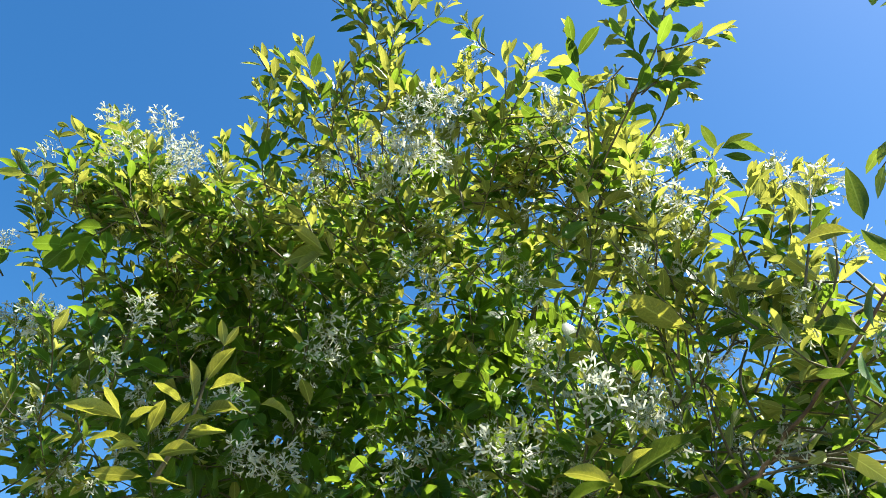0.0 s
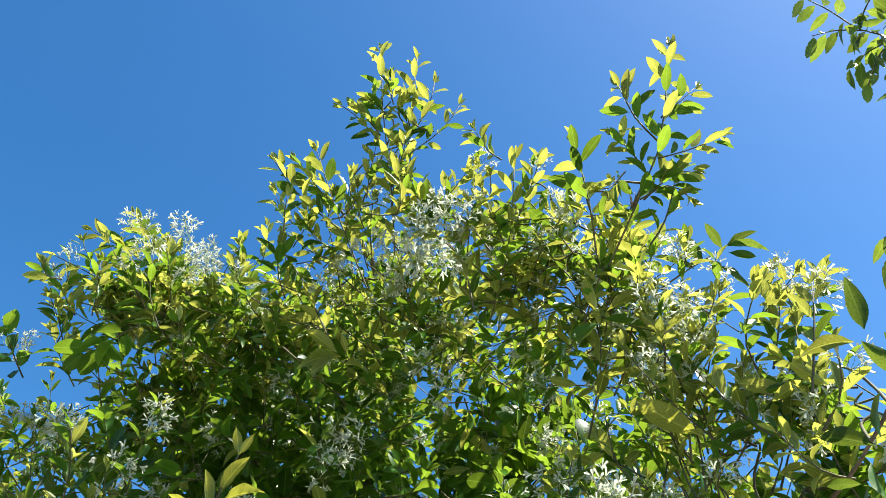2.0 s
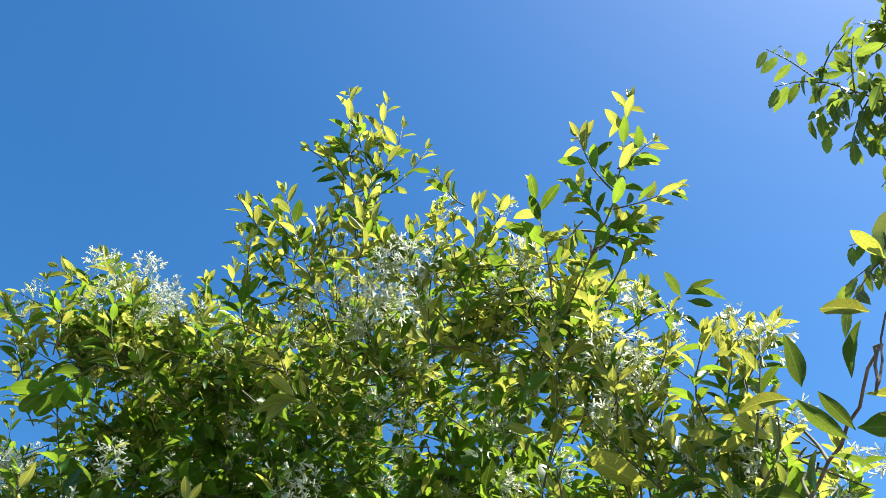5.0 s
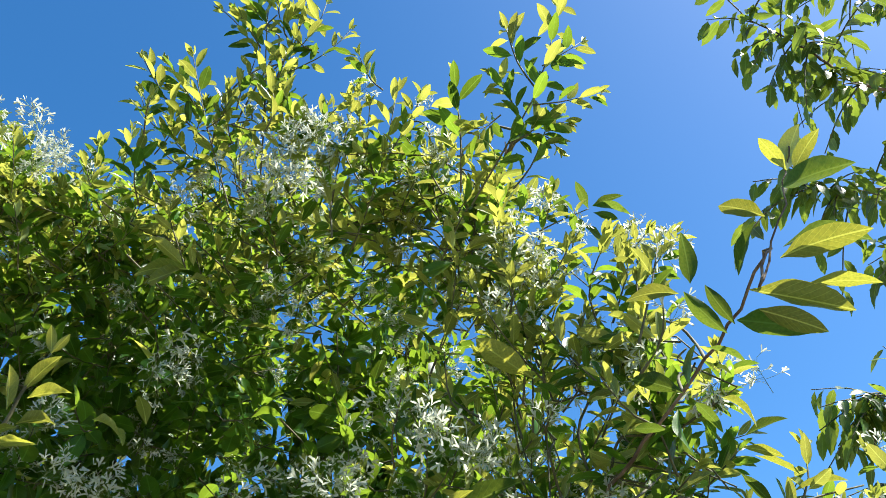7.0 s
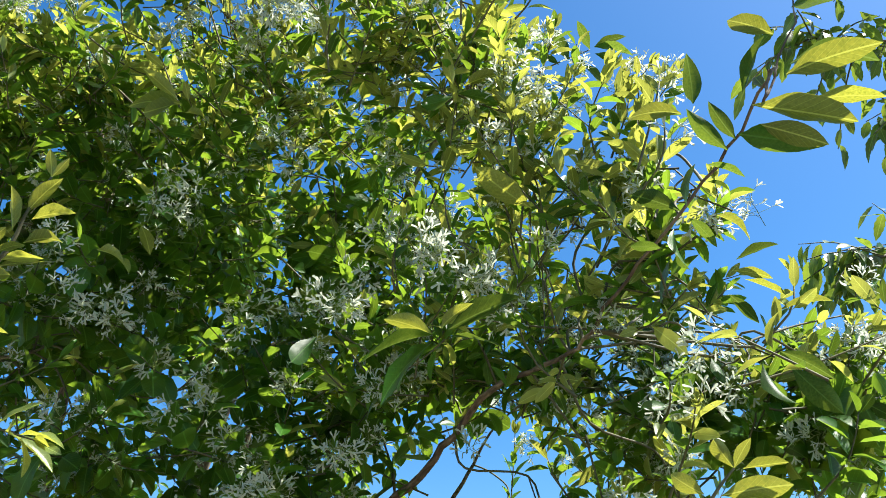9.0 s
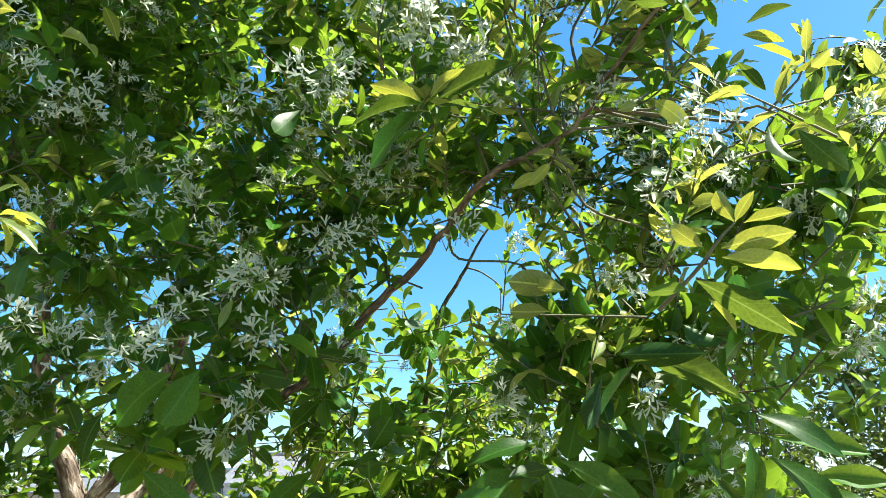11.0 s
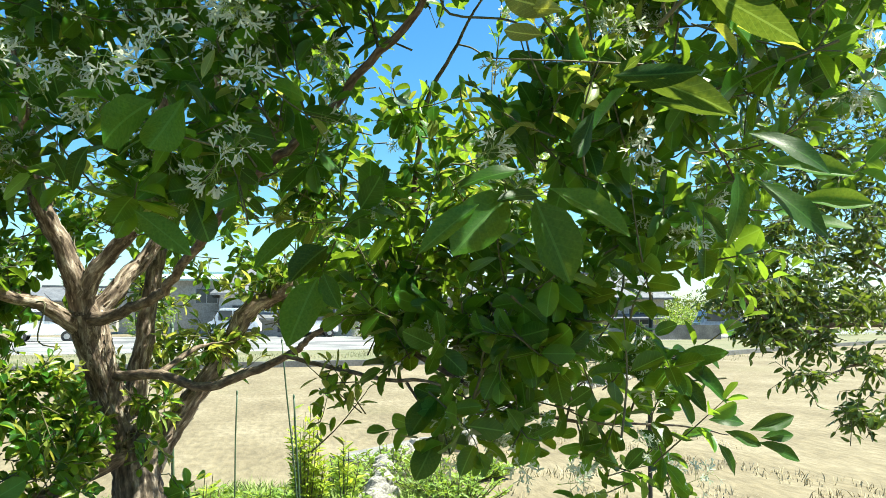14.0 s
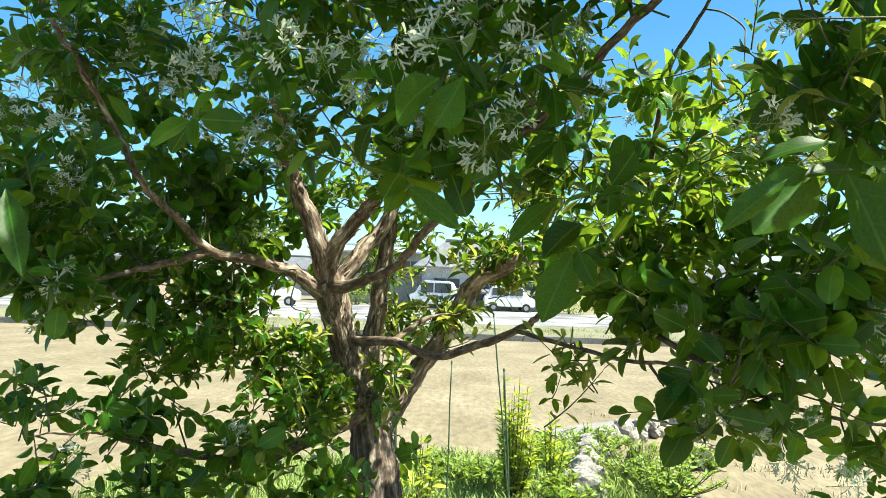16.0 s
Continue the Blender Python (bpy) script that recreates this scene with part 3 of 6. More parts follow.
bunch([(-0.14, 1.15, 2.78), (-0.15, 1.05, 2.90), (-0.18, 1.00, 3.09), (-0.21, 0.98, 3.39)], 14, 0.062, young=4)
bunch([(-0.15, 1.05, 2.90), (-0.12, 1.02, 3.12), (-0.11, 1.00, 3.38)], 10, 0.058, young=4)
bunch([(-0.15, 1.05, 3.02), (-0.08, 1.02, 3.14), (-0.06, 1.00, 3.27)], 7, 0.055, young=3)
bunch([(-0.13, 1.05, 3.00), (-0.04, 1.04, 3.10), (0.01, 1.03, 3.21)], 6, 0.05, young=2)
bunch([(-0.17, 1.02, 3.00), (-0.24, 1.00, 3.09), (-0.30, 0.98, 3.13)], 7, 0.052, young=2)
bunch([(-0.21, 1.25, 2.77), (-0.29, 1.18, 2.94), (-0.37, 1.12, 3.15)], 11, 0.066, young=3)
bunch([(-0.27, 1.20, 2.90), (-0.38, 1.15, 2.97), (-0.47, 1.10, 3.08)], 9, 0.066, young=2)
bunch([(-0.30, 1.18, 2.96), (-0.36, 1.15, 3.03), (-0.42, 1.12, 3.10)], 6, 0.066, young=1)
bunch([(0.28, 0.95, 2.57), (0.33, 0.86, 2.65), (0.38, 0.80, 2.76), (0.45, 0.78, 3.08)], 12, 0.06, young=4)
bunch([(0.35, 0.84, 2.70), (0.32, 0.82, 2.75), (0.29, 0.82, 2.81)], 6, 0.055, young=2)
bunch([(0.39, 0.80, 2.82), (0.45, 0.80, 2.89), (0.49, 0.80, 2.94)], 5, 0.055, young=2)
bunch([(0.34, 0.86, 2.65), (0.40, 0.84, 2.70), (0.46, 0.84, 2.71)], 6, 0.055, young=1)
bunch([(0.38, 0.82, 2.77), (0.34, 0.80, 2.82), (0.32, 0.80, 2.95)], 6, 0.066, young=3)
bunch([(0.37, 0.82, 2.72), (0.44, 0.82, 2.75), (0.52, 0.82, 2.80)], 6, 0.05, young=1)
bunch([(0.33, 0.85, 2.64), (0.39, 0.85, 2.68), (0.43, 0.85, 2.63)], 6, 0.052, young=1)
bunch([(0.26, 0.95, 2.60), (0.25, 0.90, 2.70), (0.23, 0.88, 2.88)], 8, 0.07, young=1)
bunch([(0.07, 1.20, 2.63), (0.11, 1.08, 2.75), (0.13, 1.00, 2.98)], 12, 0.066, young=5)
bunch([(0.10, 1.08, 2.75), (0.06, 1.05, 2.86), (0.04, 1.02, 2.96)], 7, 0.062, young=4)
bunch([(0.12, 1.05, 2.77), (0.16, 1.02, 2.87), (0.19, 1.00, 2.97)], 7, 0.06, young=4)
bunch([(-0.03, 1.15, 2.86), (-0.03, 1.10, 2.90), (-0.02, 1.08, 2.98)], 5, 0.06, young=3)
tree.stick(smooth_line([(0.44, 1.16, 2.70), (0.50, 1.13, 2.73), (0.58, 1.12, 2.78)], 4), [0.0022, 0.0012], 5)
bunch([(0.55, 1.00, 2.39), (0.62, 0.98, 2.49), (0.69, 0.96, 2.60)], 9, 0.06, young=3)
bunch([(0.54, 1.00, 2.38), (0.57, 0.98, 2.47), (0.58, 0.96, 2.53)], 8, 0.06, young=3)
bunch([(-0.68, 1.40, 2.86), (-0.81, 1.38, 3.00), (-0.91, 1.35, 3.14)], 9, 0.06, young=4)
bunch([(-0.77, 1.40, 2.93), (-0.91, 1.38, 3.02), (-1.02, 1.35, 3.07)], 9, 0.06, young=3)
bunch([(-0.58, 1.40, 2.88), (-0.57, 1.36, 2.96), (-0.58, 1.34, 3.04)], 6, 0.062, young=2)
bunch([(-0.53, 1.40, 2.94), (-0.51, 1.36, 3.00), (-0.52, 1.34, 3.09)], 6, 0.05, young=3)
bunch([(-0.83, 1.45, 2.90), (-0.89, 1.40, 2.88), (-0.91, 1.38, 2.84)], 6, 0.062)
bunch([(-1.01, 1.60, 2.72), (-1.06, 1.55, 2.79), (-1.09, 1.50, 2.86)], 6, 0.066, young=2)
bunch([(-0.93, 1.60, 2.77), (-0.99, 1.55, 2.81), (-1.02, 1.50, 2.83)], 6, 0.06, young=2)


def blade(root, tip, young=False, bend=0.16, fold=0.35, tilt=0.45):
    """One leaf from its root to its tip, its face turned up and a little to the path."""
    root, tip = np.array(root, float), np.array(tip, float)
    if young == "broad" and root[2] < 1.3:
        tip = root + (tip - root) * 0.72
    way = tip - root
    tree.leaf(root, unit(way), unit(UP * (1 - tilt) + np.array((0, -0.8, 0.25) if root[2] < 1.62 else (0, 0.45, 0.3)) * tilt + rng.normal(0, 0.12, 3)), np.linalg.norm(way), bend * rng.uniform(0.6, 1.4), fold * rng.uniform(0.7, 1.3), young, True)


# The shoot that reaches up beside the sky.
blade((0.66, 0.62, 2.39), (0.62, 0.60, 2.43), True)
blade((0.66, 0.62, 2.39), (0.69, 0.62, 2.48), True)
blade((0.67, 0.62, 2.39), (0.70, 0.60, 2.45), True)
blade((0.60, 0.62, 2.29), (0.52, 0.60, 2.29), True)
blade((0.64, 0.62, 2.35), (0.75, 0.62, 2.43))
blade((0.55, 0.64, 2.20), (0.56, 0.60, 2.26), tilt=0.05)
blade((0.61, 0.62, 2.24), (0.73, 0.62, 2.33))
blade((0.60, 0.62, 2.22), (0.69, 0.58, 2.26), True)
blade((0.55, 0.63, 2.17), (0.64, 0.58, 2.12), True)
blade((0.62, 0.62, 2.18), (0.69, 0.58, 2.18), True)
blade((0.56, 0.64, 2.15), (0.63, 0.62, 2.12), True)
blade((0.53, 0.64, 2.13), (0.64, 0.66, 2.15))
blade((0.54, 0.66, 2.14), (0.51, 0.66, 2.19))
blade((0.54, 0.68, 2.14), (0.49, 0.68, 2.19))
blade((0.50, 0.70, 2.21), (0.42, 0.70, 2.21), True)
blade((0.52, 0.70, 2.23), (0.53, 0.70, 2.31))
blade((0.52, 0.70, 2.13), (0.56, 0.68, 2.11))
blade((0.53, 0.72, 2.12), (0.55, 0.70, 2.10))
blade((0.51, 0.76, 2.10), (0.43, 0.74, 2.11))
blade((0.52, 0.76, 2.11), (0.52, 0.76, 2.17))
blade((0.52, 0.76, 2.09), (0.56, 0.76, 2.06))
blade((0.56, 0.76, 2.10), (0.59, 0.72, 2.06), True)
blade((0.52, 0.80, 2.10), (0.50, 0.78, 2.02))
blade((0.51, 0.82, 2.08), (0.46, 0.82, 2.08))
blade((0.67, 0.90, 2.13), (0.73, 0.88, 2.16))
blade((0.66, 0.90, 2.11), (0.71, 0.88, 2.10), True)
blade((0.69, 0.92, 2.11), (0.74, 0.90, 2.08), True)
blade((0.72, 0.90, 2.05), (0.79, 0.88, 2.08), True)
blade((0.66, 0.92, 2.08), (0.70, 0.92, 2.04))
# The dark whorl that stands out from the crown's shoulder.
for a, b in (((0.58, 1.12, 2.78), (0.55, 1.10, 2.84)), ((0.59, 1.12, 2.79), (0.65, 1.10, 2.83)), ((0.59, 1.12, 2.79), (0.67, 1.08, 2.77)), ((0.59, 1.12, 2.77), (0.64, 1.10, 2.74)),
             ((0.56, 1.12, 2.73), (0.62, 1.10, 2.66)), ((0.53, 1.12, 2.74), (0.50, 1.12, 2.82)), ((0.54, 1.12, 2.75), (0.56, 1.10, 2.69)), ((0.51, 1.13, 2.73), (0.47, 1.12, 2.75))):
    blade(a, b)
# Bright leaves on the face of the crown.
blade((0.26, 1.02, 2.52), (0.24, 1.00, 2.58), True, fold=0.25)
blade((0.28, 1.02, 2.52), (0.35, 0.98, 2.55), True)
blade((0.27, 1.02, 2.50), (0.34, 1.00, 2.48))
blade((0.26, 1.02, 2.49), (0.20, 1.00, 2.43))
blade((0.28, 1.02, 2.45), (0.32, 1.00, 2.40), True)
blade((0.26, 1.05, 2.40), (0.29, 1.02, 2.35), True)
blade((0.39, 1.00, 2.25), (0.28, 0.96, 2.28), True)
blade((0.40, 1.00, 2.26), (0.43, 1.00, 2.31), True)
blade((0.41, 1.00, 2.24), (0.46, 0.98, 2.27))
blade((0.39, 1.00, 2.24), (0.44, 0.98, 2.21))
blade((-0.23, 1.16, 2.51), (-0.32, 1.10, 2.47), True)
blade((-0.24, 1.16, 2.52), (-0.30, 1.12, 2.55), True)
blade((-0.24, 1.16, 2.51), (-0.28, 1.10, 2.42), True)
blade((-0.22, 1.16, 2.52), (-0.23, 1.14, 2.55), True)
blade((-0.22, 1.16, 2.49), (-0.16, 1.12, 2.47), True)
blade((-0.08, 1.20, 2.67), (-0.08, 1.20, 2.74), True, fold=0.2)
blade((-0.21, 1.25, 2.98), (-0.15, 1.22, 2.94), True, fold=0.2)
blade((0.20, 1.20, 2.31), (0.26, 1.15, 2.30), True)
blade((-0.33, 1.25, 2.23), (-0.24, 1.20, 2.20), True)
blade((-0.24, 1.25, 2.23), (-0.25, 1.20, 2.27), True)
blade((0.14, 1.15, 2.23), (0.19, 1.10, 2.20), True)
# The bright shoot before the left of the crown.
tree.stick(smooth_line([(-0.41, 1.05, 2.01), (-0.37, 1.03, 2.10), (-0.36, 1.02, 2.15), (-0.34, 1.01, 2.21)], 4), [0.004, 0.0015], 6)
blade((-0.34, 1.01, 2.21), (-0.35, 1.00, 2.25), True)
blade((-0.34, 1.01, 2.21), (-0.32, 1.00, 2.24), True)
blade((-0.36, 1.02, 2.15), (-0.33, 1.00, 2.21), True)
blade((-0.35, 1.02, 2.14), (-0.28, 0.98, 2.15), True, fold=0.7)
blade((-0.35, 1.02, 2.10), (-0.28, 0.98, 2.11), True)
blade((-0.37, 1.02, 2.06), (-0.31, 1.00, 2.07), True)
blade((-0.38, 1.02, 2.08), (-0.34, 1.00, 2.10), True)
blade((-0.46, 1.00, 2.08), (-0.53, 0.97, 2.10), True)
blade((-0.46, 1.00, 2.08), (-0.49, 0.98, 2.12), True)
blade((-0.45, 1.00, 2.07), (-0.41, 0.98, 2.10), True)
blade((-0.44, 1.00, 2.05), (-0.49, 0.97, 2.05), True)
blade((-0.42, 1.00, 2.04), (-0.46, 0.97, 2.03), True)
blade((-0.39, 1.00, 2.07), (-0.36, 0.98, 2.10), True)
blade((-0.41, 1.00, 2.02), (-0.36, 0.97, 2.02), True)
blade((-0.40, 1.00, 1.99), (-0.34, 0.97, 1.98), True)
blade((-0.36, 1.00, 2.06), (-0.30, 0.97, 2.06), True)
for a, b in (((-0.43, 1.02, 2.04), (-0.47, 0.99, 2.07)), ((-0.42, 1.01, 2.06), (-0.40, 0.98, 2.11)), ((-0.40, 1.01, 2.03), (-0.33, 0.98, 2.04)), ((-0.41, 1.01, 2.00), (-0.47, 0.98, 1.99)), ((-0.38, 1.01, 2.11), (-0.42, 0.99, 2.14)), ((-0.39, 1.01, 1.97), (-0.44, 0.98, 1.95)), ((-0.38, 1.01, 1.96), (-0.31, 0.98, 1.95)), ((-0.37, 1.02, 2.12), (-0.38, 1.00, 2.18))):
    blade(a, b, True)
# Whorl with flowers above, and the yellow shoot below it.
blade((0.23, 0.92, 1.98), (0.26, 0.90, 2.02), True, tilt=0.6)
blade((0.24, 0.92, 1.98), (0.33, 0.90, 2.04), False, tilt=0.6)
blade((0.22, 0.92, 1.97), (0.15, 0.90, 1.99), True, tilt=0.6)
blade((0.22, 0.92, 1.97), (0.12, 0.88, 1.93), False, tilt=0.6)
blade((0.22, 0.92, 1.96), (0.13, 0.88, 1.86), False, tilt=0.6)
blade((0.24, 0.92, 1.97), (0.31, 0.88, 1.96), False, tilt=0.6)
blade((0.23, 0.92, 1.96), (0.24, 0.90, 1.91), False, tilt=0.6)
blade((0.29, 0.95, 2.02), (0.36, 0.93, 2.00), False, tilt=0.6)
blade((0.07, 0.98, 1.98), (0.03, 0.95, 1.91), False, tilt=0.6)
blade((0.36, 1.00, 2.01), (0.40, 0.98, 1.97), False, tilt=0.6)
blade((0.36, 1.05, 2.00), (0.36, 1.02, 1.93), False, tilt=0.6)
blade((0.33, 1.05, 1.99), (0.35, 1.02, 1.95), False, tilt=0.6)
tree.stick(smooth_line([(0.47, 0.85, 1.70), (0.49, 0.80, 1.73), (0.51, 0.78, 1.76), (0.53, 0.78, 1.78)], 4), [0.0025, 0.0012], 6)
blade((0.53, 0.78, 1.78), (0.49, 0.76, 1.81), True, tilt=0.9)
blade((0.53, 0.78, 1.78), (0.54, 0.76, 1.81), True, tilt=0.9)
blade((0.54, 0.78, 1.78), (0.57, 0.74, 1.78), True, tilt=0.9)
blade((0.51, 0.78, 1.75), (0.57, 0.74, 1.76), True, tilt=0.9)
blade((0.51, 0.78, 1.74), (0.57, 0.74, 1.72), True, tilt=0.9)
blade((0.49, 0.78, 1.75), (0.44, 0.76, 1.76), True, tilt=0.9)
blade((0.49, 0.80, 1.72), (0.57, 0.76, 1.66), False, tilt=0.9)
blade((0.48, 0.80, 1.71), (0.42, 0.78, 1.70), False, tilt=0.9)
blade((0.40, 0.95, 1.75), (0.31, 0.92, 1.75), True, tilt=0.9)
blade((0.41, 0.95, 1.76), (0.43, 0.93, 1.75), True, tilt=0.9)
blade((0.68, 0.85, 1.94), (0.72, 0.82, 1.86), False, tilt=0.9)
blade((0.64, 0.85, 1.94), (0.64, 0.83, 1.86), False, tilt=0.9)
blade((0.67, 0.85, 1.96), (0.73, 0.83, 1.93), False, tilt=0.9)
blade((0.63, 0.95, 1.99), (0.63, 0.93, 1.94), False, tilt=0.9)
blade((0.61, 0.95, 1.99), (0.59, 0.93, 1.94), False, tilt=0.9)
blade((0.46, 0.90, 1.66), (0.57, 0.86, 1.63), False, tilt=0.9)
blade((0.46, 0.90, 1.65), (0.40, 0.88, 1.59), False, tilt=0.9)
blade((0.57, 0.85, 1.59), (0.64, 0.80, 1.56), False, tilt=0.9)
blade((0.44, 0.90, 1.66), (0.53, 0.88, 1.66), False, tilt=0.9)
# Large leaves in the shade, close to the lens.
blade((0.38, 1.00, 1.54), (0.41, 0.96, 1.44), "broad", 0.2, 0.3, 0.85)
blade((0.35, 1.00, 1.54), (0.27, 0.96, 1.47), "broad", 0.2, 0.3, 0.85)
blade((0.40, 1.00, 1.55), (0.48, 0.94, 1.50), "oval", 0.2, 0.3, 0.85)
blade((0.37, 1.00, 1.57), (0.28, 0.98, 1.56), "oval", 0.2, 0.3, 0.85)
blade((0.39, 1.00, 1.54), (0.33, 0.97, 1.54), "oval", 0.2, 0.3, 0.85)
blade((0.51, 0.95, 1.65), (0.59, 0.92, 1.64), "oval", 0.2, 0.3, 0.85)
blade((0.62, 0.90, 1.57), (0.70, 0.85, 1.55), "oval", 0.2, 0.3, 0.85)
blade((0.61, 0.90, 1.55), (0.68, 0.86, 1.49), "oval", 0.2, 0.3, 0.85)
blade((0.66, 0.90, 1.53), (0.73, 0.86, 1.52), "oval", 0.2, 0.3, 0.85)
blade((0.62, 0.95, 1.57), (0.62, 0.93, 1.48), "oval", 0.2, 0.3, 0.85)
blade((0.67, 0.92, 1.51), (0.72, 0.88, 1.50), "oval", 0.2, 0.3, 0.85)
blade((0.60, 1.00, 1.53), (0.62, 0.98, 1.49), "oval", 0.2, 0.3, 0.85)
blade((0.46, 1.00, 1.65), (0.43, 0.98, 1.58), "oval", 0.2, 0.3, 0.85)
blade((0.48, 1.00, 1.68), (0.51, 0.98, 1.72), "oval", 0.2, 0.3, 0.85)
blade((-0.07, 1.10, 1.66), (-0.14, 1.06, 1.60), "broad", 0.2, 0.3, 0.85)
blade((-0.04, 1.12, 1.67), (-0.07, 1.08, 1.59), "broad", 0.2, 0.3, 0.85)
blade((-0.04, 1.12, 1.69), (0.00, 1.10, 1.65), "oval", 0.2, 0.3, 0.85)
blade((0.05, 1.30, 1.75), (0.13, 1.26, 1.73), "oval", 0.2, 0.3, 0.85)
blade((0.12, 1.50, 1.56), (0.03, 1.45, 1.50), "oval", 0.2, 0.3, 0.85)
blade((0.16, 1.50, 1.52), (0.09, 1.45, 1.47), "broad", 0.2, 0.3, 0.85)
blade((0.14, 1.45, 1.46), (0.09, 1.40, 1.36), "broad", 0.2, 0.3, 0.85)
blade((0.15, 1.45, 1.47), (0.17, 1.42, 1.41), "broad", 0.2, 0.3, 0.85)
blade((-0.13, 1.30, 1.55), (-0.05, 1.25, 1.49), "oval", 0.2, 0.3, 0.85)
blade((-0.17, 1.20, 1.62), (-0.20, 1.16, 1.55), "oval", 0.2, 0.3, 0.85)
blade((1.12, 1.87, 1.14), (1.22, 1.85, 1.15), "oval", 0.2, 0.3, 0.85)
blade((1.17, 1.88, 1.11), (1.26, 1.86, 1.07), "oval", 0.2, 0.3, 0.85)
blade((1.24, 1.88, 1.11), (1.36, 1.86, 1.14), "oval", 0.2, 0.3, 0.85)
blade((1.27, 1.88, 1.09), (1.36, 1.86, 1.10), "oval", 0.2, 0.3, 0.85)
blade((1.26, 1.88, 1.08), (1.37, 1.86, 1.03), "oval", 0.2, 0.3, 0.85)
blade((1.15, 1.88, 1.08), (1.21, 1.86, 1.01), "oval", 0.2, 0.3, 0.85)
blade((0.89, 1.60, 1.30), (1.00, 1.55, 1.24), "oval", 0.2, 0.3, 0.85)
blade((0.88, 1.60, 1.29), (0.93, 1.56, 1.20), "oval", 0.2, 0.3, 0.85)
blade((0.87, 1.60, 1.30), (0.98, 1.55, 1.33), "oval", 0.2, 0.3, 0.85)
blade((0.78, 1.60, 1.33), (0.81, 1.58, 1.27), "oval", 0.2, 0.3, 0.85)
blade((0.54, 1.50, 1.35), (0.58, 1.46, 1.27), "oval", 0.2, 0.3, 0.85)
blade((0.50, 1.50, 1.34), (0.52, 1.48, 1.29), "oval", 0.2, 0.3, 0.85)
blade((0.38, 1.60, 1.24), (0.29, 1.55, 1.15), "broad", 0.2, 0.3, 0.85)
blade((0.41, 1.60, 1.22), (0.31, 1.56, 1.22), "broad", 0.2, 0.3, 0.85)
blade((0.38, 1.60, 1.17), (0.32, 1.55, 1.06), "broad", 0.2, 0.3, 0.85)
blade((0.46, 1.60, 1.18), (0.49, 1.58, 1.16), "broad", 0.2, 0.3, 0.85)
blade((0.92, 1.75, 1.19), (1.00, 1.72, 1.23), "broad", 0.2, 0.3, 0.85)
blade((0.87, 1.75, 1.14), (0.94, 1.72, 1.09), "broad", 0.2, 0.3, 0.85)
for a, b in (((0.58, 0.88, 1.72), (0.64, 0.84, 1.69)), ((0.56, 0.90, 1.73), (0.57, 0.86, 1.68)), ((0.38, 0.95, 1.72), (0.32, 0.93, 1.71)), ((0.34, 0.95, 1.75), (0.39, 0.92, 1.74)), ((0.47, 1.00, 1.66), (0.48, 0.99, 1.64))):
    blade(a, b, True, 0.15, 0.3, 0.5)
blade((0.30, 0.95, 1.52), (0.23, 0.92, 1.47), False, 0.2, 0.25, 0.6)
blade((-0.56, 1.00, 1.49), (-0.51, 0.96, 1.40), False, 0.2, 0.25, 0.7)
blade((-0.61, 1.30, 1.68), (-0.55, 1.27, 1.64), False, 0.2, 0.2, 0.6)
blade((-0.61, 1.50, 1.36), (-0.60, 1.48, 1.31), False, 0.2, 0.2, 0.6)
blade((-0.63, 1.50, 1.37), (-0.66, 1.48, 1.32), False, 0.2, 0.2, 0.6)
bunch([(-0.37, 1.10, 1.87), (-0.29, 1.05, 1.84), (-0.23, 1.02, 1.82)], 5, 0.075, young=4, near=True)

# Flower clusters on the near face of the crown.
def bloom(centre, count, spread=0.05):
    for _ in range(count):
        fixed_blooms.append((np.array(centre, float) + rng.normal(0, spread * 0.7, 3), unit(rng.normal(0, 0.55, 3) + np.array((0, -0.5, 0.35))), rng.uniform(0.5, 0.74)))


bloom((-0.05, 0.98, 2.73), 7, 0.035)
bloom((-0.06, 1.02, 2.66), 5, 0.035)
bloom((-0.63, 1.24, 2.83), 6, 0.04)
bloom((-0.78, 1.26, 2.88), 4, 0.03)
bloom((-0.07, 1.15, 2.72), 4, 0.07)
bloom((-0.68, 1.35, 2.92), 6, 0.05)
bloom((-0.35, 1.30, 2.82), 3, 0.06)
bloom((-0.05, 1.30, 2.57), 3, 0.05)
bloom((0.38, 1.05, 2.46), 4, 0.06)
bloom((0.54, 1.10, 2.60), 3, 0.05)
bloom((0.23, 1.10, 2.74), 3, 0.06)
bloom((-1.12, 1.50, 2.77), 2, 0.03)
bloom((-0.26, 1.35, 2.36), 2, 0.03)
bloom((-0.30, 1.35, 2.18), 2, 0.03)
bloom((-0.10, 1.35, 2.18), 2, 0.03)
bloom((-0.33, 1.10, 2.08), 2, 0.03)
bloom((0.20, 0.98, 2.11), 2, 0.02)
bloom((0.26, 1.00, 2.12), 2, 0.02)
bloom((0.13, 1.02, 2.06), 2, 0.03)
bloom((0.06, 1.05, 2.06), 1, 0.02)
bloom((-0.27, 1.25, 2.31), 2, 0.03)
bloom((-0.18, 1.30, 2.35), 1, 0.02)
bloom((-0.27, 1.25, 2.11), 2, 0.03)
bloom((-0.06, 1.19, 1.95), 1, 0.03)
bloom((0.15, 1.15, 1.91), 2, 0.03)
bloom((0.51, 1.10, 2.35), 3, 0.05)
bloom((0.63, 1.20, 2.04), 3, 0.05)
bloom((0.37, 1.00, 2.12), 2, 0.03)
bloom((-0.46, 1.40, 2.27), 2, 0.03)
bloom((-0.33, 1.40, 1.98), 1, 0.03)
bloom((0.79, 1.00, 2.27), 2, 0.03)
bloom((-0.07, 1.08, 1.71), 1, 0.03)
